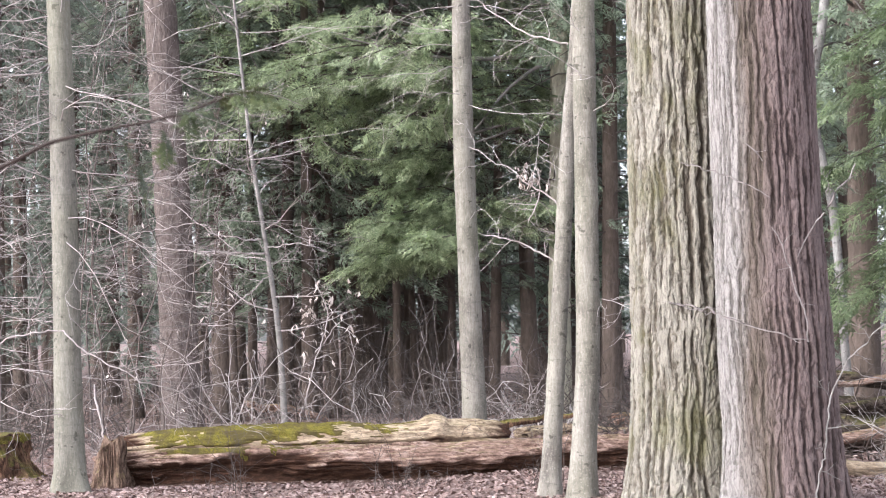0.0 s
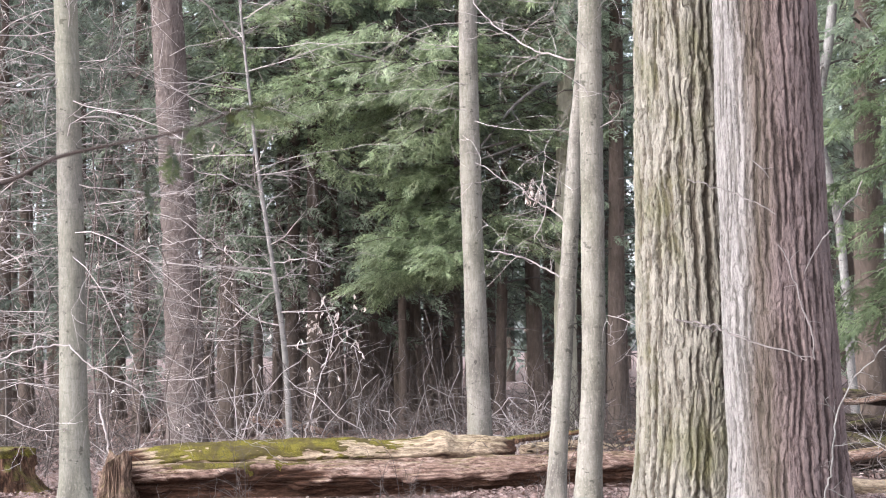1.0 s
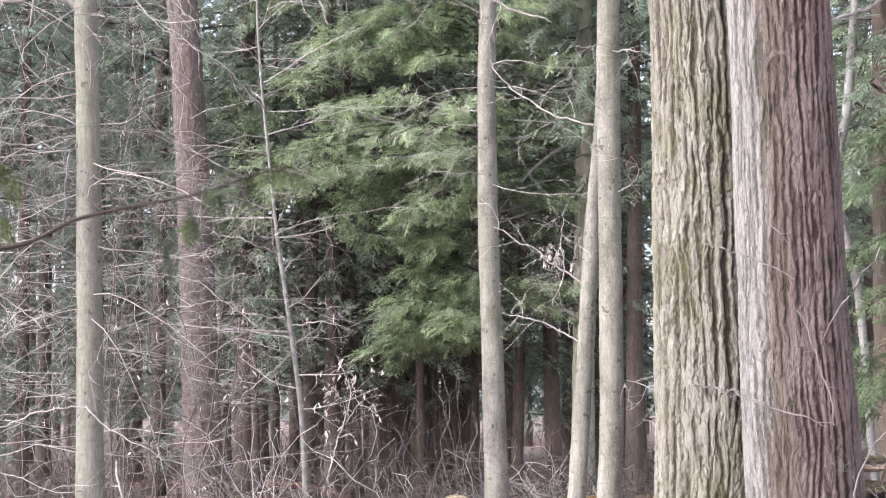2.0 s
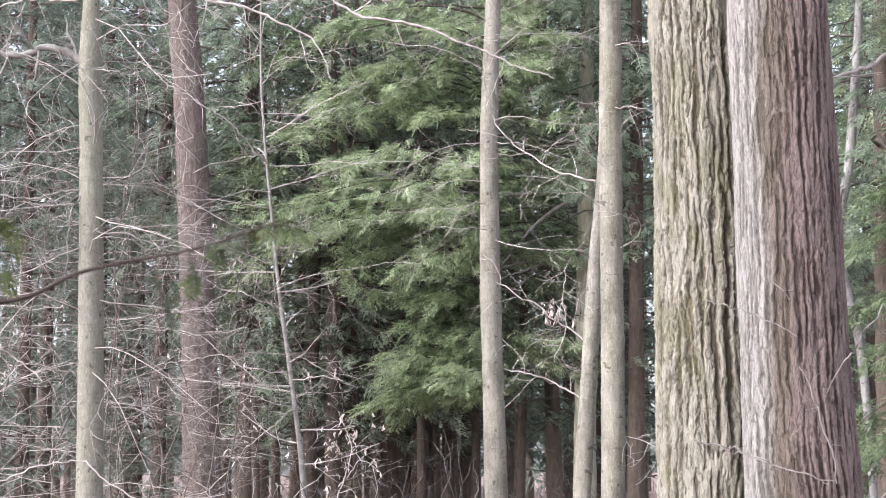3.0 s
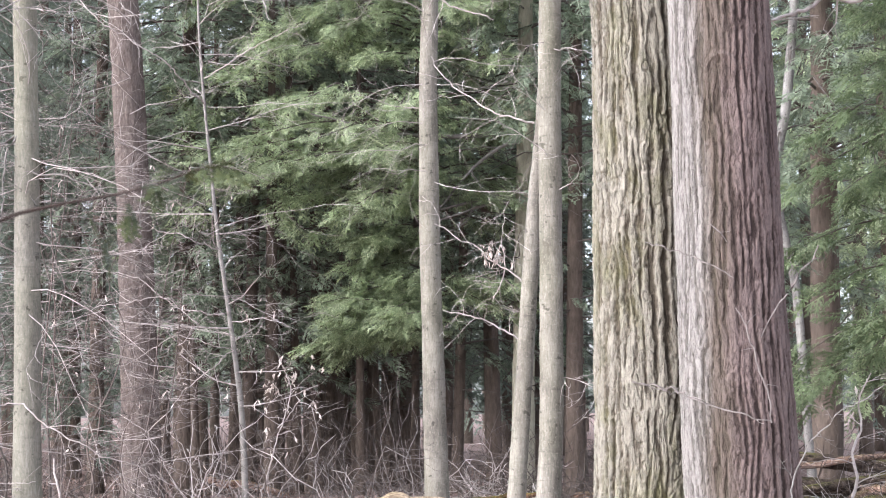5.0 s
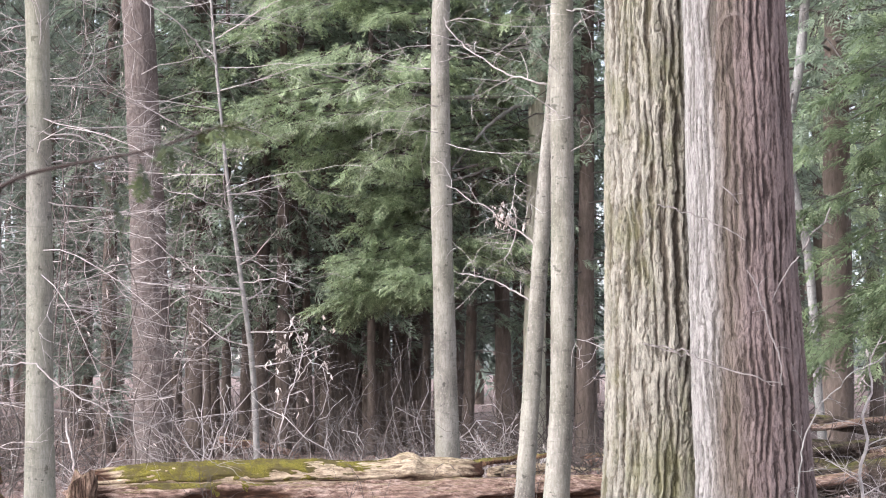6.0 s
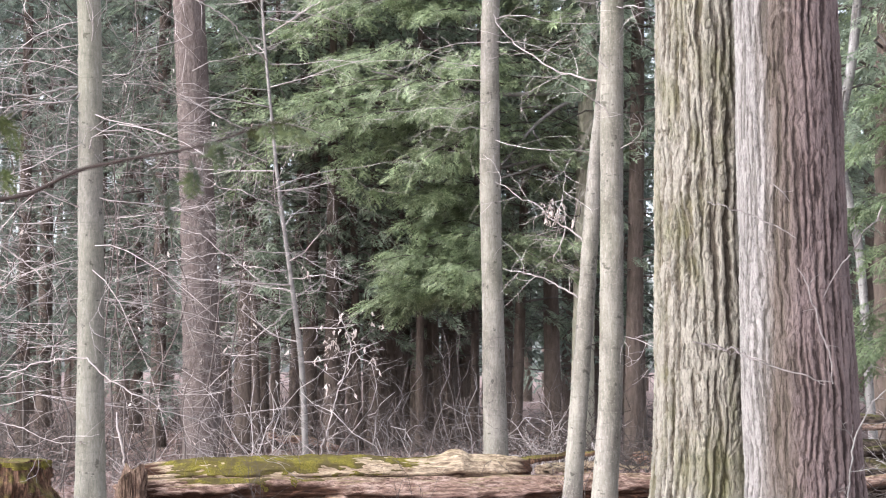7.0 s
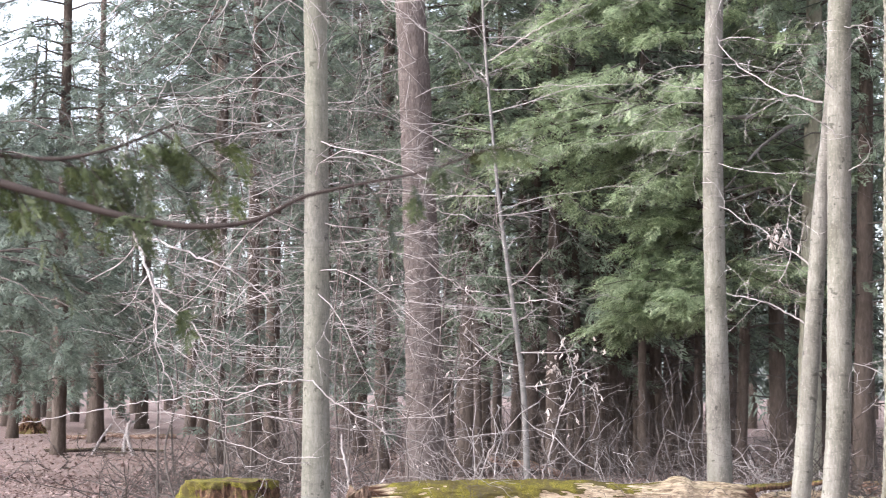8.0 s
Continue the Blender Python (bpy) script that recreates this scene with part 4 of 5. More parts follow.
def log_relief(seed, amount, hollow=None, jag=0.0, second=None):
    def relief(T, S, line):
        u, r = T / (2 * np.pi), line[:, 3][:, None]
        h = amount * ((0.4 - 2.2 * np.abs(grad_noise(u * 16, S * 0.8, 16, seed))) + 0.8 * grad_noise(u * 40, S * 3.0, 40, seed + 1) + 0.5 * grad_noise(u * 72, S * 7.0, 72, seed + 4) + 1.3 * grad_noise(u * 4, S * 1.3, 4, seed + 2))
        for s0, s1, mid, width, deep in [q for q in (hollow, second) if q]:
            along = 1 / (1 + np.exp((S - s1 + 0.35 * grad_noise(u * 5, S * 2, 5, seed + 5)) * 7)) * 1 / (1 + np.exp((s0 - S) * 7))
            da = np.angle(np.exp(1j * (T - mid)))
            h -= deep * r * along / (1 + np.exp((np.abs(da) - width) * 34))
        h -= 0.55 * r * np.exp(-S / 0.1) * (0.6 + 1.2 * grad_noise(u * 6, S * 4, 6, seed + 7))
        if jag:
            end = S.max() - S
            h -= r * np.exp(-end / 0.12) * (0.45 + jag * grad_noise(u * 7, S * 5, 7, seed + 8))
        return h
    return relief


def moss_shell(owner, points, relief, where, thick, step, around, ref, label="yellow green moss"):
    """A soft mat of moss that follows a log or stump; where(theta, s, line) is above nought where it grows."""
    kept = {}

    def padded(T, S, line):
        base = relief(T, S, line)
        base = base[0] if isinstance(base, tuple) else base
        m = where(T, S, line)
        u = T / (2 * np.pi)
        tuft = 0.55 + 0.6 * grad_noise(u * 60, S * 30, 60, 5) + 0.4 * grad_noise(u * 130, S * 70, 130, 6) + 0.7 * grad_noise(u * 16, S * 5, 16, 7)
        kept["m"] = m
        return base + np.where(m > 0, thick * np.clip(m * 5, 0.12, 1) * np.clip(tuft, 0.1, 2), -0.03)
    v, f, c = stem(points, step, around, padded, ref)
    grown = np.r_[kept["m"].ravel() > 0, kept["m"][0].max() > 0, kept["m"][-1].max() > 0]
    f = f[grown[f].any(axis=1)]
    used, f = np.unique(f, return_inverse=True)
    part("moss", quads("moss", v[used], f.reshape(-1, 4)), MOSS, owner, label)


front = [(-3.42, 18.62, 0.18, 0.2), (-2.45, 18.7, 0.195, 0.21), (-1.2, 18.88, 0.185, 0.215), (0.38, 19.2, 0.195, 0.21), (1.64, 19.55, 0.21, 0.2), (3.4, 20.0, 0.22, 0.19)]
rough_front = log_relief(61, 0.03)


def front_relief(T, S, line):
    """The near end is a hollow shell with a ragged lip; farther on the lower side has rotted away."""
    u, r = T / (2 * np.pi), line[:, 3][:, None]

    def soft(x):
        return 1 / (1 + np.exp(-np.clip(x, -40, 40)))
    lip = 1.42 - 0.78 * np.clip((S - 0.3) / 1.1, 0, 1) + 0.42 * grad_noise(S * 2.7, 0 * S + 0.5, 0, 3) + 0.3 * grad_noise(S * 9, 0 * S + 0.5, 0, 4)
    cave = soft((T - lip) * 40) * soft((2.9 - T) * 20) * soft((1.75 - S + 0.5 * grad_noise(u * 9, S * 2, 9, 5)) * 10) * soft((S - 0.12) * 14)
    edge = 1.5 + 0.5 * grad_noise(S * 1.4, 0 * S + 0.5, 0, 6) + 0.25 * grad_noise(S * 5, 0 * S + 0.5, 0, 7) + 0.2 * grad_noise(u * 30, S * 6, 30, 8)
    rot = soft((T - edge) * 26) * soft((2.9 - T) * 20) * soft((S - 1.6) * 8)
    chips = 0.16 * r * (cave + rot) * (grad_noise(u * 30, S * 4, 30, 9) + 0.7 * grad_noise(u * 60, S * 14, 60, 10))
    return rough_front(T, S, line) - r * (0.72 * cave + 0.34 * rot) + chips


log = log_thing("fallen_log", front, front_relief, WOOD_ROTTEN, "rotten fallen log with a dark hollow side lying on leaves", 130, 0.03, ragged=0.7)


def moss_front(T, S, line):
    a = np.angle(np.exp(1j * T))
    return 0.3 - np.clip(a - 0.55, 0, 9) * 4 - np.abs(a - 0.35) * 0.6 - np.abs(S - 0.95) * 0.35 + 0.5 * grad_noise(S * 2.6, T * 2, 0, 31) + 0.35 * grad_noise(S * 9, T * 8, 0, 32)


moss_shell(log, front, front_relief, moss_front, 0.016, 0.02, 150, (0, 0, 1))
back = [(-3.8, 21, 0.27, 0.2), (-2.72, 21, 0.29, 0.225), (-1.33, 21.1, 0.3, 0.23), (-0.4, 21.26, 0.3, 0.228), (-0.25, 21.3, 0.315, 0.25), (-0.16, 21.32, 0.335, 0.275), (-0.02, 21.35, 0.315, 0.24), (0.15, 21.38, 0.31, 0.23), (0.45, 21.42, 0.31, 0.22), (0.78, 21.5, 0.31, 0.2)]
# the long groove gives the underside the dark recess colour, as painted shade
back_relief = log_relief(63, 0.016, (0.2, 9.0, 2.3, 0.75, 0.2), jag=0.9)
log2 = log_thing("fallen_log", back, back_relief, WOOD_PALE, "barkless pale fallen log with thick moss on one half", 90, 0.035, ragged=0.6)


def moss_back(T, S, line):
    a = np.angle(np.exp(1j * T))
    return 0.6 - np.abs(a - 0.3) * 0.42 - np.clip(S - 1.9, 0, 9) * 0.45 - np.clip(0.35 - S, 0, 1) + 0.6 * grad_noise(S * 2.2, T * 1.7, 0, 33) + 0.45 * grad_noise(S * 8, T * 7, 0, 34)


moss_shell(log2, back, back_relief, moss_back, 0.024, 0.016, 200, (0, 0, 1))


def stump(name, x, y, h, r, top_r, seed, label, mat, jag, flare=0.45, lean=0.0, mossy=False, rugged=1.0, root=0.0):
    ob = thing(name, label, "stump", (x, y, gz(x, y)))

    def relief(T, S, line):
        u, z, rr = T / (2 * np.pi), line[:, 2][:, None] + 0 * T, line[:, 3][:, None]
        return rr * rugged * (0.17 * (0.5 - np.abs(grad_noise(u * 26, z * 2.5, 26, seed)) * 2.4) + 0.3 * grad_noise(u * 5, z * 2.2, 5, seed + 1) + 0.16 * grad_noise(u * 12, z * 5, 12, seed + 3)
                     + flare * np.exp(-np.clip(z, 0, 5) / 0.16) * (0.5 + 0.5 * np.cos(5 * T + seed))
                     + root * np.exp(-np.clip(z, 0, 5) / 0.2) * np.exp(-((T - 3.5) / 0.32) ** 2))
    pts = [(x, y, -0.12, r), (x + lean * 0.3, y, h * 0.3, r), (x + lean * 0.65, y, h * 0.65, top_r), (x + lean, y, h, top_r)]

    def broken(v):
        ang = np.arctan2(v[:, 1] - y, v[:, 0] - x)
        high = np.clip((v[:, 2] - h * 0.4) / (h * 0.6), 0, 1)
        v[:, 2] += high * jag * (1.6 * grad_noise(ang / 6.2832 * 6 + 20, 0 * ang + seed + 0.37, 6, seed) + 0.6 * grad_noise(ang / 6.2832 * 19, 0 * ang + 0.6, 19, seed))
        return v
    v, f, c = stem(pts, 0.014, 90, relief)
    part("stump_body", quads("stump_body", broken(v), f, False, c), mat, ob)
    if mossy:
        def where(T, S, line):
            z = line[:, 2][:, None] + 0 * T
            left = np.cos(T - 3.6)
            rim = np.clip((z - h + 0.09) * 9, -0.2, 0.5)
            return rim + 0.9 * np.clip(0.27 - z, -0.25, 0.25) * (left > 0.2) - 0.2 * (left < 0.2) * (z < h - 0.1) + 0.8 * np.clip(left - 0.4, -0.2, 1) + 0.5 * grad_noise(T * 2.5, S * 7, 0, seed + 5) + 0.3 * grad_noise(T * 9, S * 22, 0, seed + 6) + 0.04
        moss_shell(ob, pts, relief, where, 0.02, 0.014, 140, (1, 0, 0))
    return ob


stump("tree_stump", -5.45, 19.9, 0.53, 0.55, 0.5, 71, "broad old tree stump with moss on its rim", WOOD_STUMP, 0.04, 0.6, 0, True, root=0.8)
stump("broken_stump", -3.66, 18.45, 0.46, 0.18, 0.15, 73, "small jagged rotten stump at the end of the log", WOOD_BROWN, 0.2, 0.25, 0.03, rugged=1.2)

stump("rotten_stump", -23.3, 58, 0.55, 0.4, 0.3, 75, "low reddish upturned rotten stump among far trees", WOOD_STUMP, 0.2, 0.3, 0.05, rugged=1.8)
for k, (pts) in enumerate([[(-14.75, 40.8, -0.03, 0.035), (-14.45, 40.5, 0.35, 0.035), (-14.1, 40.3, 0.75, 0.025)], [(-13.75, 40.2, -0.03, 0.06), (-13.7, 40.2, 0.45, 0.05), (-13.55, 40.1, 0.85, 0.03)], [(-13.45, 40.1, -0.03, 0.05), (-13.6, 40.1, 0.4, 0.045), (-13.62, 40.1, 0.8, 0.03)]]):
    stick = thing("dead_stick", "pale bare broken stick standing in the leaves", "stick", pts[0][:3], "pale broken sticks")
    v, f, c = stem(pts, 0.06, 10)
    part("shaft", quads("shaft", v, f), TWIG_PALE, stick)

# heaped dead wood beside the oaks, and fallen wood behind
for k, (x0, y0, z0, x1, y1, z1, r, mat) in enumerate([
        (4.1, 18.6, 0.1, 7.4, 19.6, 0.12, 0.1, WOOD_PALE), (4.35, 21.2, 0.2, 8.6, 21.6, 0.4, 0.2, WOOD_DARK), (4.5, 22.0, 0.62, 9, 22.6, 0.42, 0.13, WOOD_DARK), (4.5, 23.4, 0.95, 8.8, 23.6, 0.62, 0.1, WOOD_DARK),
        (4.7, 22.6, 0.25, 9.4, 23.0, 0.25, 0.24, WOOD_DARK), (4.6, 21.5, 0.52, 7.8, 22.4, 0.86, 0.055, WOOD_DARK), (4.45, 20.6, 0.12, 6.6, 22.4, 0.7, 0.08, WOOD_ROTTEN), (4.9, 23.4, 0.5, 6.8, 21, 0.6, 0.07, WOOD_ROTTEN),
        (4.5, 22.8, 0.78, 7.2, 23.8, 0.95, 0.045, WOOD_ROTTEN), (1.2, 25.5, 0.1, 3.4, 26.5, 0.12, 0.1, WOOD_PALE), (0.75, 21.75, 0.42, 1.75, 21.95, 0.6, 0.045, WOOD_STUMP),
        (2.7, 27.5, 0.14, 4.6, 28, 0.16, 0.14, WOOD_ROTTEN), (-3.4, 30, 0.5, -2.2, 31, 0.1, 0.07, WOOD_ROTTEN), (-19.6, 52, 0.08, -16.2, 52.3, 0.1, 0.09, WOOD_ROTTEN), (-16, 41, 0.06, -13.2, 42, 0.08, 0.05, WOOD_DARK), (-15.2, 42, 0.04, -13.6, 40, 0.06, 0.035, WOOD_DARK)]):
    r_ = rs(500 + k)
    n = np.linspace(0, 1, 6)
    pts = [(x0 + (x1 - x0) * u + r_.normal(0, 0.06), y0 + (y1 - y0) * u + r_.normal(0, 0.1), z0 + (z1 - z0) * u + r_.normal(0, 0.35 * min(r, 0.1)), r * (1 - 0.35 * u) * r_.uniform(0.85, 1.15)) for u in n]
    log_thing("fallen_log", pts, log_relief(510 + k, r * 0.2), mat, "dark decaying log in a heap of dead wood" if mat is WOOD_DARK else "weathered fallen log on the forest floor", 30, 0.06, ragged=0.25)
thicket("dead_branches", "heap of dead grey branches beside the oaks", 405, 46, (4.5, 8), (20.0, 24), 1.6, TWIG_BROWN, 0.01, 1.8)
thicket("brush", "pale bare shoots in front of the dead wood", 407, 12, (4.2, 6), (17.4, 19.5), 1.3, TWIG_PALE, 0.006, 0.7)
thicket("dead_branches", "dead branches strewn behind the logs", 406, 36, (1.3, 3.6), (24, 29), 1.3, TWIG_DARK, 0.012, 2.2)
thicket("dead_branches", "heap of pale dead branches behind the beech", 408, 20, (0.55, 1.9), (25.5, 29), 1.5, TWIG_PALE, 0.012, 2.6)


thicket("dead_branches", "dead branches lying on the open leaf litter", 415, 30, (-15, -6.5), (22, 44), 1.5, TWIG_DARK, 0.013, 3.5)


# ---- branches that stand alone ----
def branch(name, lines, mat, label, seed, forks=5, side=0.35, depth=1, flat=0.1, tree=None, crook=0.011):
    rng = rs(seed)
    ob = tree or thing(name, label, "branch", tuple(lines[0][0][:3]))
    fine = []
    for pts in lines:
        line, s = smooth_line(pts, 0.05)
        sway = np.cumsum(rng.normal(0, crook, (len(line), 3)), 0)
        line[:, :3] += sway - np.linspace(0, 1, len(line))[:, None] * sway[-1]
        out = [(line[:, :3], line[:, 3])]
        for k in range(forks):
            i = int(len(line) * (0.12 + 0.82 * (k + rng.rand()) / max(forks, 1)))
            i = min(i, len(line) - 2)
            d = line[i + 1, :3] - line[i, :3]
            d /= np.linalg.norm(d)
            sd = np.array([-d[2], rng.normal(0, 0.4), d[0]]) * (1 if k % 2 else -1)
            twig(rng, line[i, :3], d * 0.6 + sd, side * rng.uniform(0.6, 1.3), max(0.003, line[i, 3] * 0.5), depth, out, flat, 0, 0.2, 3)
        part("side_branch" if tree else "bough", quads("bough", *tubes(out[:1], 6)), mat, ob, label if tree else "")
        fine += out[1:]
    if fine:
        part("brushwood", quads("brushwood", *tubes(fine, 4)), mat, ob, kind="stuff")
    return ob


branch("arching_twig", [[(-6.9, 16.85, 1.25, 0.004), (-6.17, 16.8, 1.38, 0.005), (-5.57, 16.8, 1.43, 0.0055), (-4.67, 16.8, 1.52, 0.0065), (-4.09, 16.8, 1.63, 0.0075), (-3.85, 16.85, 1.64, 0.0075), (-3.5, 16.85, 1.44, 0.0075), (-3.15, 16.9, 1.28, 0.007), (-2.75, 17.1, 1.1, 0.0055), (-2.25, 17.9, 0.75, 0.004), (-1.8, 18.7, 0.4, 0.003)],
                        [(-5.037, 17, 1.101, 0.0032), (-4.712, 16.95, 1.048, 0.004), (-4.446, 16.95, 1.003, 0.0048), (-4.247, 16.95, 0.922, 0.0048), (-4.092, 16.95, 0.875, 0.0044), (-3.926, 17, 0.858, 0.004), (-3.923, 17.2, 0.844, 0.004)]],
       TWIG_PALE, "long arching bare twig in front of the beech", 601, 8, 0.45, 1)
branch("pale_stem", [[(-3.83, 19.22, -0.04, 0.015), (-3.872, 19.2, 0.451, 0.014), (-3.896, 19.2, 0.626, 0.013), (-3.939, 19.2, 0.827, 0.013), (-3.955, 19.2, 1.003, 0.012), (-3.969, 19.2, 1.116, 0.009)]],
       TWIG_PALE, "short pale bare stem standing behind the log end", 605, 2, 0.12, 0)
branch("hanging_dead_branch", [[(-6.28, 18.5, 3.43, 0.019), (-6.14, 18.5, 3.2, 0.02), (-6.0, 18.5, 2.82, 0.017), (-5.83, 18.5, 2.46, 0.014), (-5.56, 18.5, 2.3, 0.01), (-5.39, 18.5, 2.0, 0.006)],
                               [(-6.05, 18.5, 2.95, 0.012), (-6.02, 18.5, 2.4, 0.01), (-5.9, 18.5, 1.9, 0.008), (-5.75, 18.5, 1.5, 0.005)], [(-5.7, 18.5, 2.38, 0.009), (-5.5, 18.5, 1.9, 0.007), (-5.2, 18.6, 1.6, 0.004)],
                               [(-6.25, 18.5, 3.35, 0.013), (-5.78, 18.55, 3.14, 0.012), (-5.18, 18.6, 2.88, 0.01), (-4.71, 18.7, 2.6, 0.006)]],
       TWIG_PALE, "broken pale dead branch hanging in the twigs", 602, 8, 0.7, 1)
branch("oak_side_branch", [[(3.14, 15.0, 5.08, 0.016), (3.36, 15.5, 5.26, 0.0166), (3.53, 16, 5.38, 0.0166), (3.83, 16, 5.46, 0.0203), (4.06, 16, 5.57, 0.0203), (4.27, 16, 5.51, 0.0198), (4.6, 16, 5.61, 0.0189), (5.6, 16.2, 5.9, 0.0135)]],
       TWIG_PALE, "pale crooked bare branch", 603, 6, 0.7, 1, tree=oak_brown)
branch("oak_sprout", [[(3.098, 14.286, -0.05, 0.008), (3.078, 14.189, 0.446, 0.008), (3.107, 14.045, 0.984, 0.007), (3.146, 14.045, 1.167, 0.007), (3.271, 14.045, 1.379, 0.006), (3.434, 14.045, 1.494, 0.006), (3.627, 14.045, 1.6, 0.005), (3.81, 14.045, 1.696, 0.005), (4.233, 14.141, 1.889, 0.004)]],
       BRANCH_GREY, "thin bare shoot at the foot of the oak", 604, 8, 0.24, 1)
sapling([(4.38, 17, -0.05, 0.02), (4.43, 17, 0.34, 0.018), (4.4, 17, 0.6, 0.017), (4.49, 17, 0.9, 0.016), (4.44, 17, 1.15, 0.014), (4.55, 17, 1.41, 0.012), (4.52, 17, 1.65, 0.009), (4.66, 17, 1.95, 0.005)], "thin bare sapling before the heap of dead wood", 605, 9, 0.7, 0.3, 5)

def bare_branches(tree, x, y, low, high, n, length, radius, seed, mat=TWIG_PALE):
    """Thin drooping bare branches along a trunk."""
    rng = rs(seed)
    fine = []
    for i in range(n):
        z = low + (high - low) * (i + rng.rand()) / n
        a = rng.choice([0.0, np.pi]) + rng.normal(0, 0.75)
        out = []
        twig(rng, (x, y - 0.05, z), (np.cos(a), -abs(np.sin(a)), rng.normal(0.2, 0.42)), length * rng.uniform(0.6, 1.3), radius * rng.uniform(0.8, 1.2), 2, out, 0.04, rng.uniform(-0.7, 0.3), 0.2, 4, 0.65, None, 0.6)
        part("branch", quads("branch", *tubes(out[:1], 5)), mat, tree, "thin pale bare branch")
        fine += out[1:]
    part("brushwood", quads("brushwood", *tubes(fine)), mat, tree, kind="stuff")


bare_branches(beech_mid, 0.33, 24, 4.7, 9.2, 17, 1.9, 0.0066, 660)
bare_branches(beech_right, 1.43, 16.6, 3.6, 6.4, 7, 1.0, 0.0045, 661)
bare_branches(kinked, -2.95, 25, 4.2, 9.0, 8, 2.3, 0.0066, 662)
bare_branches(cherry, -4.4, 26.8, 2.0, 9.2, 16, 1.9, 0.0066, 663)
bare_branches(beech_left, -3.9, 17.3, 2.6, 6.9, 20, 2.1, 0.0056, 664)

# the near hemlock bough
rng = rs(700)
bough = thing("hemlock_tree", "hemlock with one long low bough of dark needles", "tree", (-4.5, 5.4, 0))
v, f, c = stem([(-4.5, 5.4, -0.15, 0.2), (-4.5, 5.4, 1.5, 0.17), (-4.45, 5.4, 4, 0.14), (-4.4, 5.4, 9, 0.04)], 0.2, 22)
part("trunk", quads("trunk", v, f), HEMLOCK_BARK, bough)
main = smooth_line([(-4.4, 5.35, 2.75, 0.022), (-3.4, 5.2, 2.5, 0.016), (-2.25, 5, 2.27, 0.015), (-1.95, 5, 2.19, 0.0135), (-1.76, 5, 2.14, 0.012), (-1.49, 5, 2.1, 0.0105), (-1.31, 5, 2.12, 0.0075), (-1.16, 5, 2.19, 0.0065), (-1.03, 5, 2.22, 0.005), (-0.81, 5, 2.26, 0.004), (-0.59, 5, 2.33, 0.0025)], 0.03)[0]
upper = smooth_line([(-4.4, 5.4, 2.65, 0.018), (-3.2, 5.3, 2.45, 0.01), (-2.25, 5.1, 2.35, 0.008), (-1.95, 5.1, 2.33, 0.007), (-1.84, 5.1, 2.35, 0.006), (-1.59, 5.1, 2.44, 0.003)], 0.03)[0]
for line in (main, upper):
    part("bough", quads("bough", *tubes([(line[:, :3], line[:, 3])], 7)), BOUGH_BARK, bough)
spots, ways, side_twigs = [], [], []
for line, x0, x1, n in ((main, -2.6, -2.0, 9), (main, -1.75, -1.62, 2), (main, -0.95, -0.58, 5), (upper, -2.6, -2.05, 9), (upper, -2.05, -1.6, 20)):
    for x in np.linspace(x0, x1, n) + rng.uniform(-0.03, 0.03, n):
        p = np.array([np.interp(x, line[:, 0], line[:, k]) for k in range(3)])
        d = np.array([rng.uniform(0.3, 1.0), rng.choice([-1, 1]) * rng.uniform(0.1, 0.8), rng.uniform(-1.0, 0.35)])
        d /= np.linalg.norm(d)
        run = rng.uniform(0.1, 0.3) if x < -1.2 else rng.uniform(0.06, 0.14)
        u = np.linspace(0, 1, 6)[:, None]
        curve = p + d * run * u + np.array([0, 0, -0.25 * run]) * u ** 2
        side_twigs.append((curve, np.linspace(0.0022, 0.001, 6)))
        for i in rng.randint(1, 6, 5 if x < -1.2 else 3):
            spots.append(curve[i])
            ways.append(d + rng.normal(0, 0.45, 3) + (0, 0, -0.5))
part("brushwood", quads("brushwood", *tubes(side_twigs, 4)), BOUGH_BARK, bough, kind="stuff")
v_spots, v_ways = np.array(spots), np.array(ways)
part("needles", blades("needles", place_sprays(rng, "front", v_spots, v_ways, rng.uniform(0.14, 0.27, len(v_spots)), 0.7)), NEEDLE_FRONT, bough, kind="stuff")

# bare branches that stand out
limb_a = [(2.06, 29.9, 6.57, 0.055), (0.56, 29.3, 6.39, 0.036), (-0.26, 28.9, 6.4, 0.024), (-1.63, 28.6, 6.68, 0.012)]
limb_b = [(2.05, 29.9, 6.41, 0.042), (1.65, 29.5, 6.2, 0.036), (1.19, 29.2, 5.83, 0.03), (0.58, 29, 5.11, 0.018)]
limb_c = [(2.12, 29.9, 5.52, 0.04), (1.3, 29.5, 5.3, 0.032), (0.58, 29.2, 5.09, 0.02)]
limb_d = [(2.14, 29.9, 5.32, 0.036), (1.46, 29.5, 5.21, 0.028), (0.58, 29.2, 4.91, 0.018)]
branch("dead_limb", [limb_a, limb_b, limb_c, limb_d], BRANCH_GREY, "long bare dead limb", 610, 3, 0.6, 1, tree=lichened, crook=0.003)
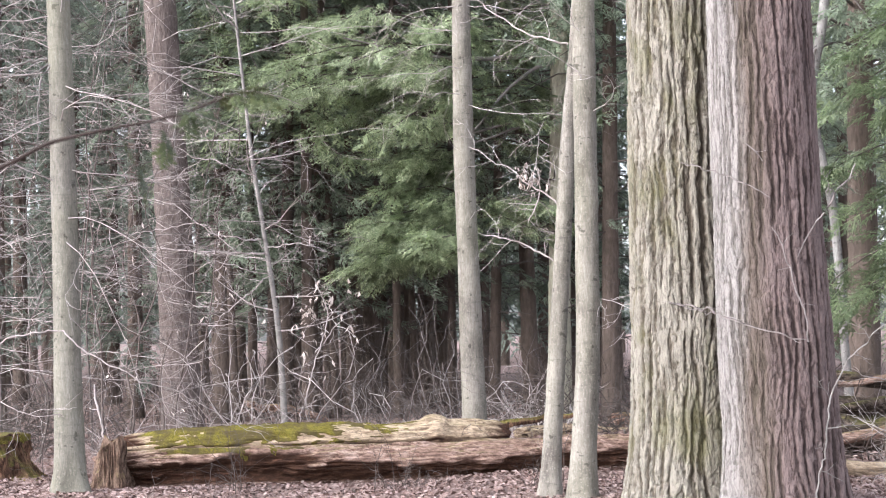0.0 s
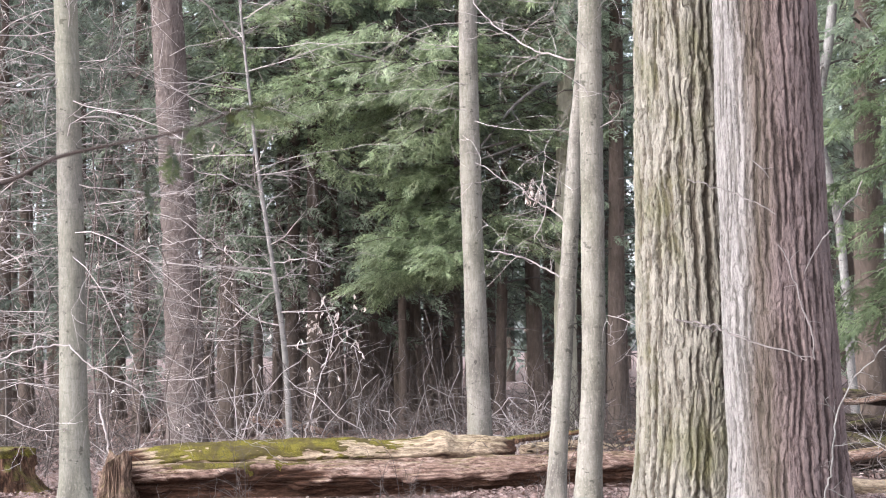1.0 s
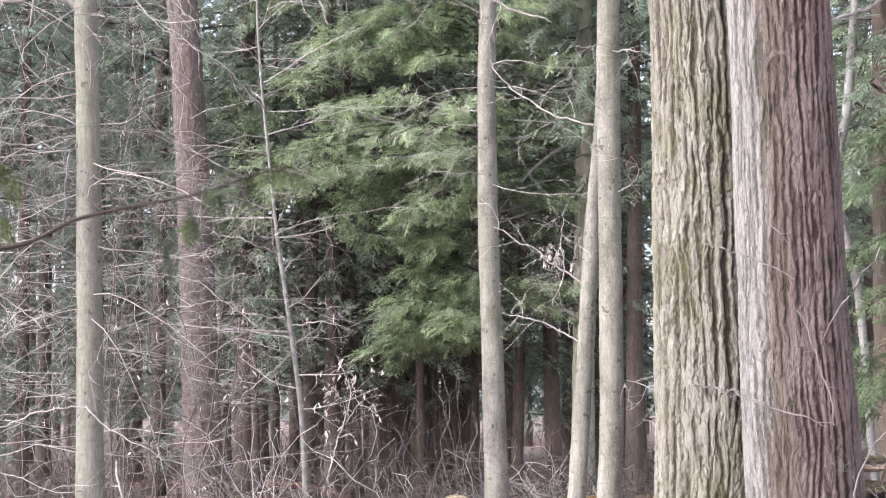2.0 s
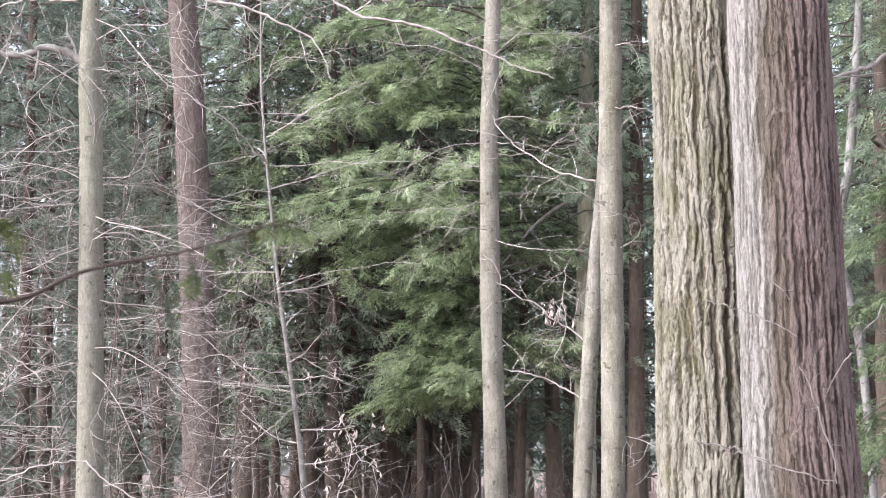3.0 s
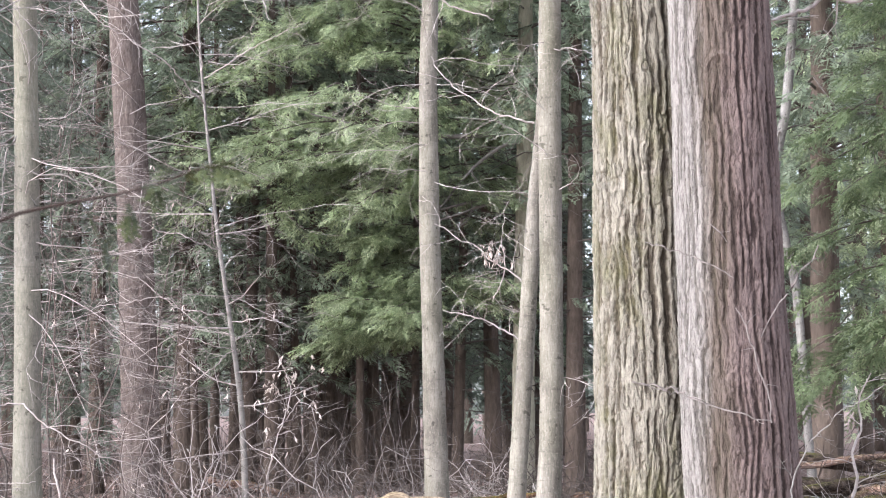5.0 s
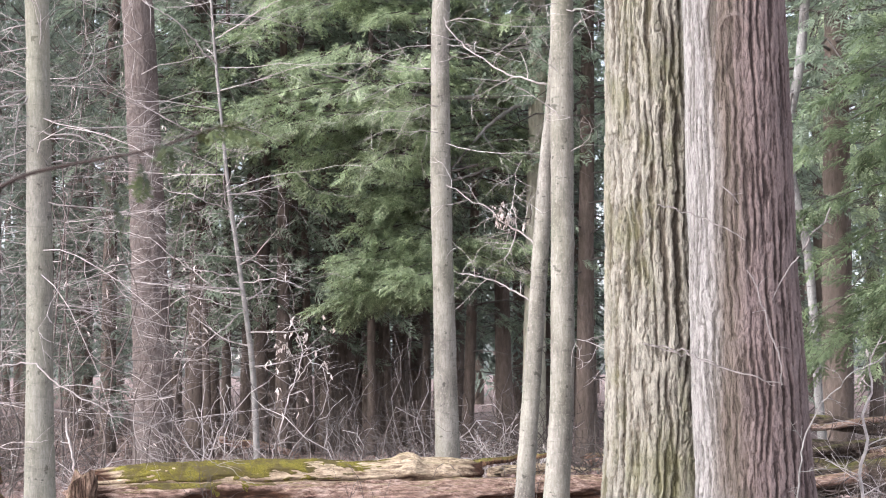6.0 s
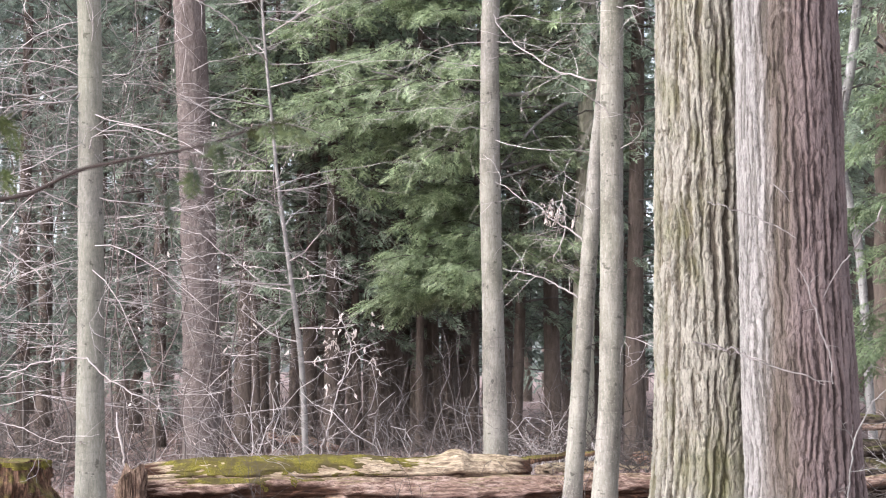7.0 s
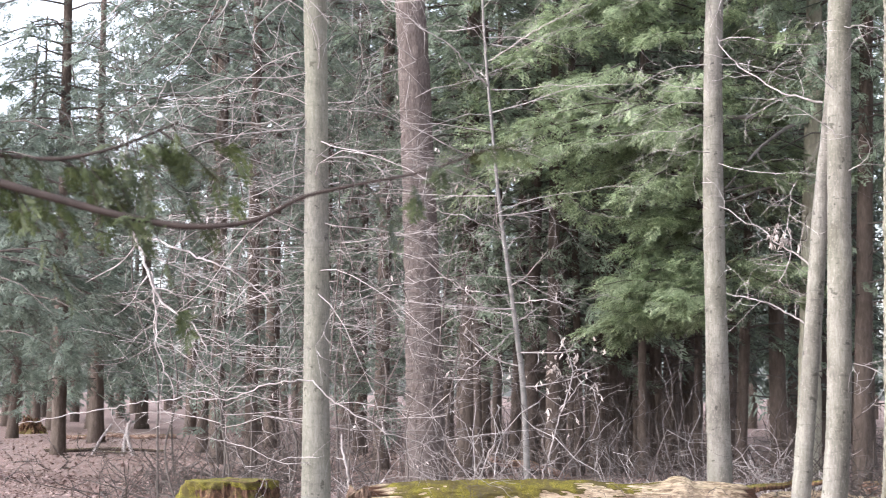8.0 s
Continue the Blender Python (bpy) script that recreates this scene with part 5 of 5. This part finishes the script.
twigs = branch("beech_branch", [[(1.28, 16.6, 4.43, 0.011), (0.99, 16.6, 4.51, 0.009), (0.63, 16.7, 4.72, 0.007), (0.39, 16.8, 4.92, 0.006), (0.26, 16.8, 5.16, 0.004)],
                                [(1.17, 17, 2.84, 0.01), (0.99, 17, 3.05, 0.0085), (0.77, 17, 3.21, 0.007), (0.28, 17.1, 3.5, 0.004)],
                                [(1.13, 17, 2.32, 0.01), (0.92, 17, 2.43, 0.0085), (0.65, 17, 2.53, 0.006), (0.36, 17.1, 2.62, 0.004)],
                                [(1.5, 16.6, 1.95, 0.004), (1.75, 16.4, 1.85, 0.003), (1.95, 16.2, 1.7, 0.002)],
                                [(0.99, 17, 3.05, 0.007), (0.92, 17, 2.85, 0.006), (0.86, 17, 2.7, 0.003)],
                                [(1.05, 17, 3.75, 0.003), (0.95, 17, 3.4, 0.004), (0.99, 17, 3.05, 0.006)]], TWIG_PALE, "bare crooked side branch", 611, 7, 0.45, 1, tree=beech_lean)
add_leaves(rs(612), [(np.array([0.89, 17, 3.2]) + rs(613 + i).normal(0, 1, 3) * (0.075, 0.06, 0.07), np.array([0.3, 0, -1.0])) for i in range(40)], 60, twigs, 0.055)
branch("beech_branch", [[(-3.59, 20, 7.43, 0.018), (-3.25, 20, 7.29, 0.0165), (-2.69, 20, 7.11, 0.015), (-2.21, 20, 6.93, 0.0128), (-1.8, 20, 6.64, 0.0097), (-1.63, 20, 6.29, 0.0053)],
                        [(-3.92, 17.5, 7.6, 0.0225), (-3.0, 19, 7.75, 0.0203), (-1.94, 20, 7.42, 0.018), (-1.25, 20, 7.06, 0.0165), (-0.71, 20, 6.95, 0.015), (-0.13, 20, 6.76, 0.0128), (0.52, 20, 6.49, 0.0097), (1.06, 20, 6.28, 0.006)],
                        [(-3.93, 17.4, 7.5, 0.0225), (-3.8, 18.6, 7.55, 0.0203), (-3.59, 20, 7.43, 0.018)]], TWIG_PALE, "long pale bare branch", 614, 9, 0.9, 2, tree=beech_left)
branch("beech_branch", [[(-2.66, 25, 3.08, 0.0098), (-2.95, 24.6, 3.06, 0.0091), (-3.28, 24.6, 3.17, 0.0084), (-3.6, 24.6, 3.36, 0.0077), (-3.99, 24.6, 3.6, 0.007), (-4.45, 24.6, 3.63, 0.0056), (-5.1, 24.6, 3.66, 0.0035)],
                        [(-2.79, 25, 4.02, 0.0084), (-3.15, 24.6, 4.15, 0.0077), (-3.61, 24.6, 4.28, 0.0063), (-3.87, 24.6, 4.42, 0.0035)],
                        [(-2.6, 25, 2.83, 0.0091), (-3.02, 24.6, 2.87, 0.0084), (-3.47, 24.6, 3.23, 0.0077), (-3.99, 24.6, 3.2, 0.007), (-4.7, 24.6, 3.11, 0.0056), (-5.22, 24.6, 3.06, 0.0035)],
                        [(-2.64, 25, 2.93, 0.0077), (-1.98, 24.6, 2.94, 0.0063), (-1.59, 24.6, 2.8, 0.0035)],
                        [(-2.5, 25, 2.56, 0.0084), (-2.88, 24.6, 2.16, 0.0084), (-3.27, 24.6, 1.8, 0.0077), (-3.74, 24.6, 1.38, 0.0063), (-4.11, 24.6, 1.22, 0.0042)],
                        [(-2.54, 25, 2.53, 0.0077), (-2.95, 24.6, 2.61, 0.007), (-3.34, 24.6, 2.74, 0.0063), (-3.79, 24.6, 2.48, 0.0056), (-4.18, 24.6, 2.29, 0.0035)]], TWIG_PALE, "level pale zigzag branch", 640, 8, 0.7, 2, tree=kinked)
branch("beech_branch", [[(-4.51, 23, 7.25, 0.0044), (-3.95, 23, 6.85, 0.0077), (-3.4, 23.6, 6.53, 0.0099), (-3.0, 25, 6.2, 0.011)],
                        [(-3.0, 25, 6.6, 0.0099), (-2.3, 24.6, 7.0, 0.0077), (-1.4, 24.2, 7.25, 0.0044)]], TWIG_PALE, "pale side branch", 615, 5, 0.6, 1, tree=kinked)
branch("beech_branch", [[(-3.92, 17.3, 4.55, 0.0154), (-4.24, 17.2, 4.45, 0.0126), (-4.6, 17.2, 4.43, 0.0098), (-5.32, 17.3, 4.61, 0.0056)], [(-3.92, 17.3, 4.5, 0.0126), (-4.24, 17.2, 4.33, 0.0098), (-4.66, 17.2, 4.37, 0.0056)],
                        [(-3.95, 17.25, 4.52, 0.0112), (-4.06, 17.2, 4.3, 0.0105), (-4.1, 17.2, 3.74, 0.0077), (-4.13, 17.2, 3.44, 0.0056)], [(-3.85, 17.25, 4.1, 0.0112), (-3.73, 17.2, 4.04, 0.0105), (-3.45, 17.2, 4, 0.0091), (-3.09, 17.2, 3.86, 0.007), (-2.67, 17.2, 3.79, 0.007)],
                        [(-3.92, 17.3, 5.8, 0.05), (-4.05, 17.3, 5.9, 0.05), (-4.19, 17.3, 5.99, 0.045), (-4.34, 17.3, 6.04, 0.04), (-4.75, 17.3, 5.98, 0.035), (-5.8, 17.3, 6.3, 0.02)]], BRANCH_GREY, "bare side branch", 616, 7, 0.6, 2, tree=beech_left)
branch("oak_twig", [[(2.001, 15.32, 1.862, 0.006), (2.242, 15.1, 1.818, 0.007), (2.31, 14.5, 1.777, 0.008), (2.499, 14.3, 1.688, 0.008), (2.798, 14.25, 1.593, 0.007), (3.033, 14.22, 1.501, 0.005)],
                    [(2.043, 15.28, 1.849, 0.005), (2.287, 15.1, 1.74, 0.005), (2.31, 14.5, 1.777, 0.004)],
                    [(2.153, 15.3, 3.096, 0.005), (2.338, 14.6, 2.942, 0.0055), (2.531, 14.4, 2.874, 0.006), (2.672, 14.32, 2.796, 0.006), (2.777, 14.3, 2.707, 0.004)]],
       TWIG_ROSE, "thin bare twig", 617, 3, 0.2, 0, tree=oak_pale)
branch("bare_shoot", [[(3.033, 14.2, 1.49, 0.007), (3.02, 14.15, 1.688, 0.007), (2.998, 14.15, 1.887, 0.0065), (2.928, 14.15, 2.088, 0.006), (2.857, 14.2, 2.335, 0.0055), (2.761, 14.2, 2.449, 0.004)],
                      [(2.976, 14.2, 2.222, 0.004), (3.081, 14.2, 2.387, 0.006), (3.221, 14.2, 2.574, 0.007), (3.361, 14.2, 2.75, 0.007), (3.48, 14.2, 2.972, 0.006)],
                      [(2.579, 14.3, 3.168, 0.005), (2.646, 14.25, 3.101, 0.006), (2.72, 14.3, 3.019, 0.004)]],
       TWIG_ROSE, "thin crooked bare shoot against the oak bark", 619, 3, 0.15, 0, tree=oak_brown)
leafy = branch("withered_branch", [[(-2.0, 23, 0.3, 0.012), (-1.75, 22.9, 1.2, 0.01), (-1.6, 22.9, 1.9, 0.008), (-1.75, 22.9, 2.4, 0.005)], [(-1.72, 22.9, 1.4, 0.008), (-1.4, 22.9, 1.75, 0.006), (-1.2, 22.9, 1.6, 0.004)]],
               TWIG_PALE, "leaning bare branch with hanging withered beech leaves", 620, 6, 0.45, 1)
add_leaves(rs(621), [(np.array([-1.62, 22.9, 1.95]) + rs(630 + i).normal(0, 1, 3) * (0.2, 0.1, 0.24), np.array([0.3, 0, -1.0])) for i in range(44)], 70, leafy, 0.075)
branch("beech_branch", [[(-3.95, 17.4, 6.6, 0.011), (-4.8, 17.9, 6.7, 0.009), (-6.0, 18.4, 6.3, 0.007), (-7.2, 18.8, 5.6, 0.004)], [(-4.8, 17.9, 6.7, 0.007), (-5.4, 18.6, 6.0, 0.006), (-6.2, 19.2, 5.2, 0.0045), (-6.9, 19.6, 4.3, 0.0025)]], TWIG_PALE, "wide pale bare branch", 618, 9, 0.95, 2, tree=beech_left)
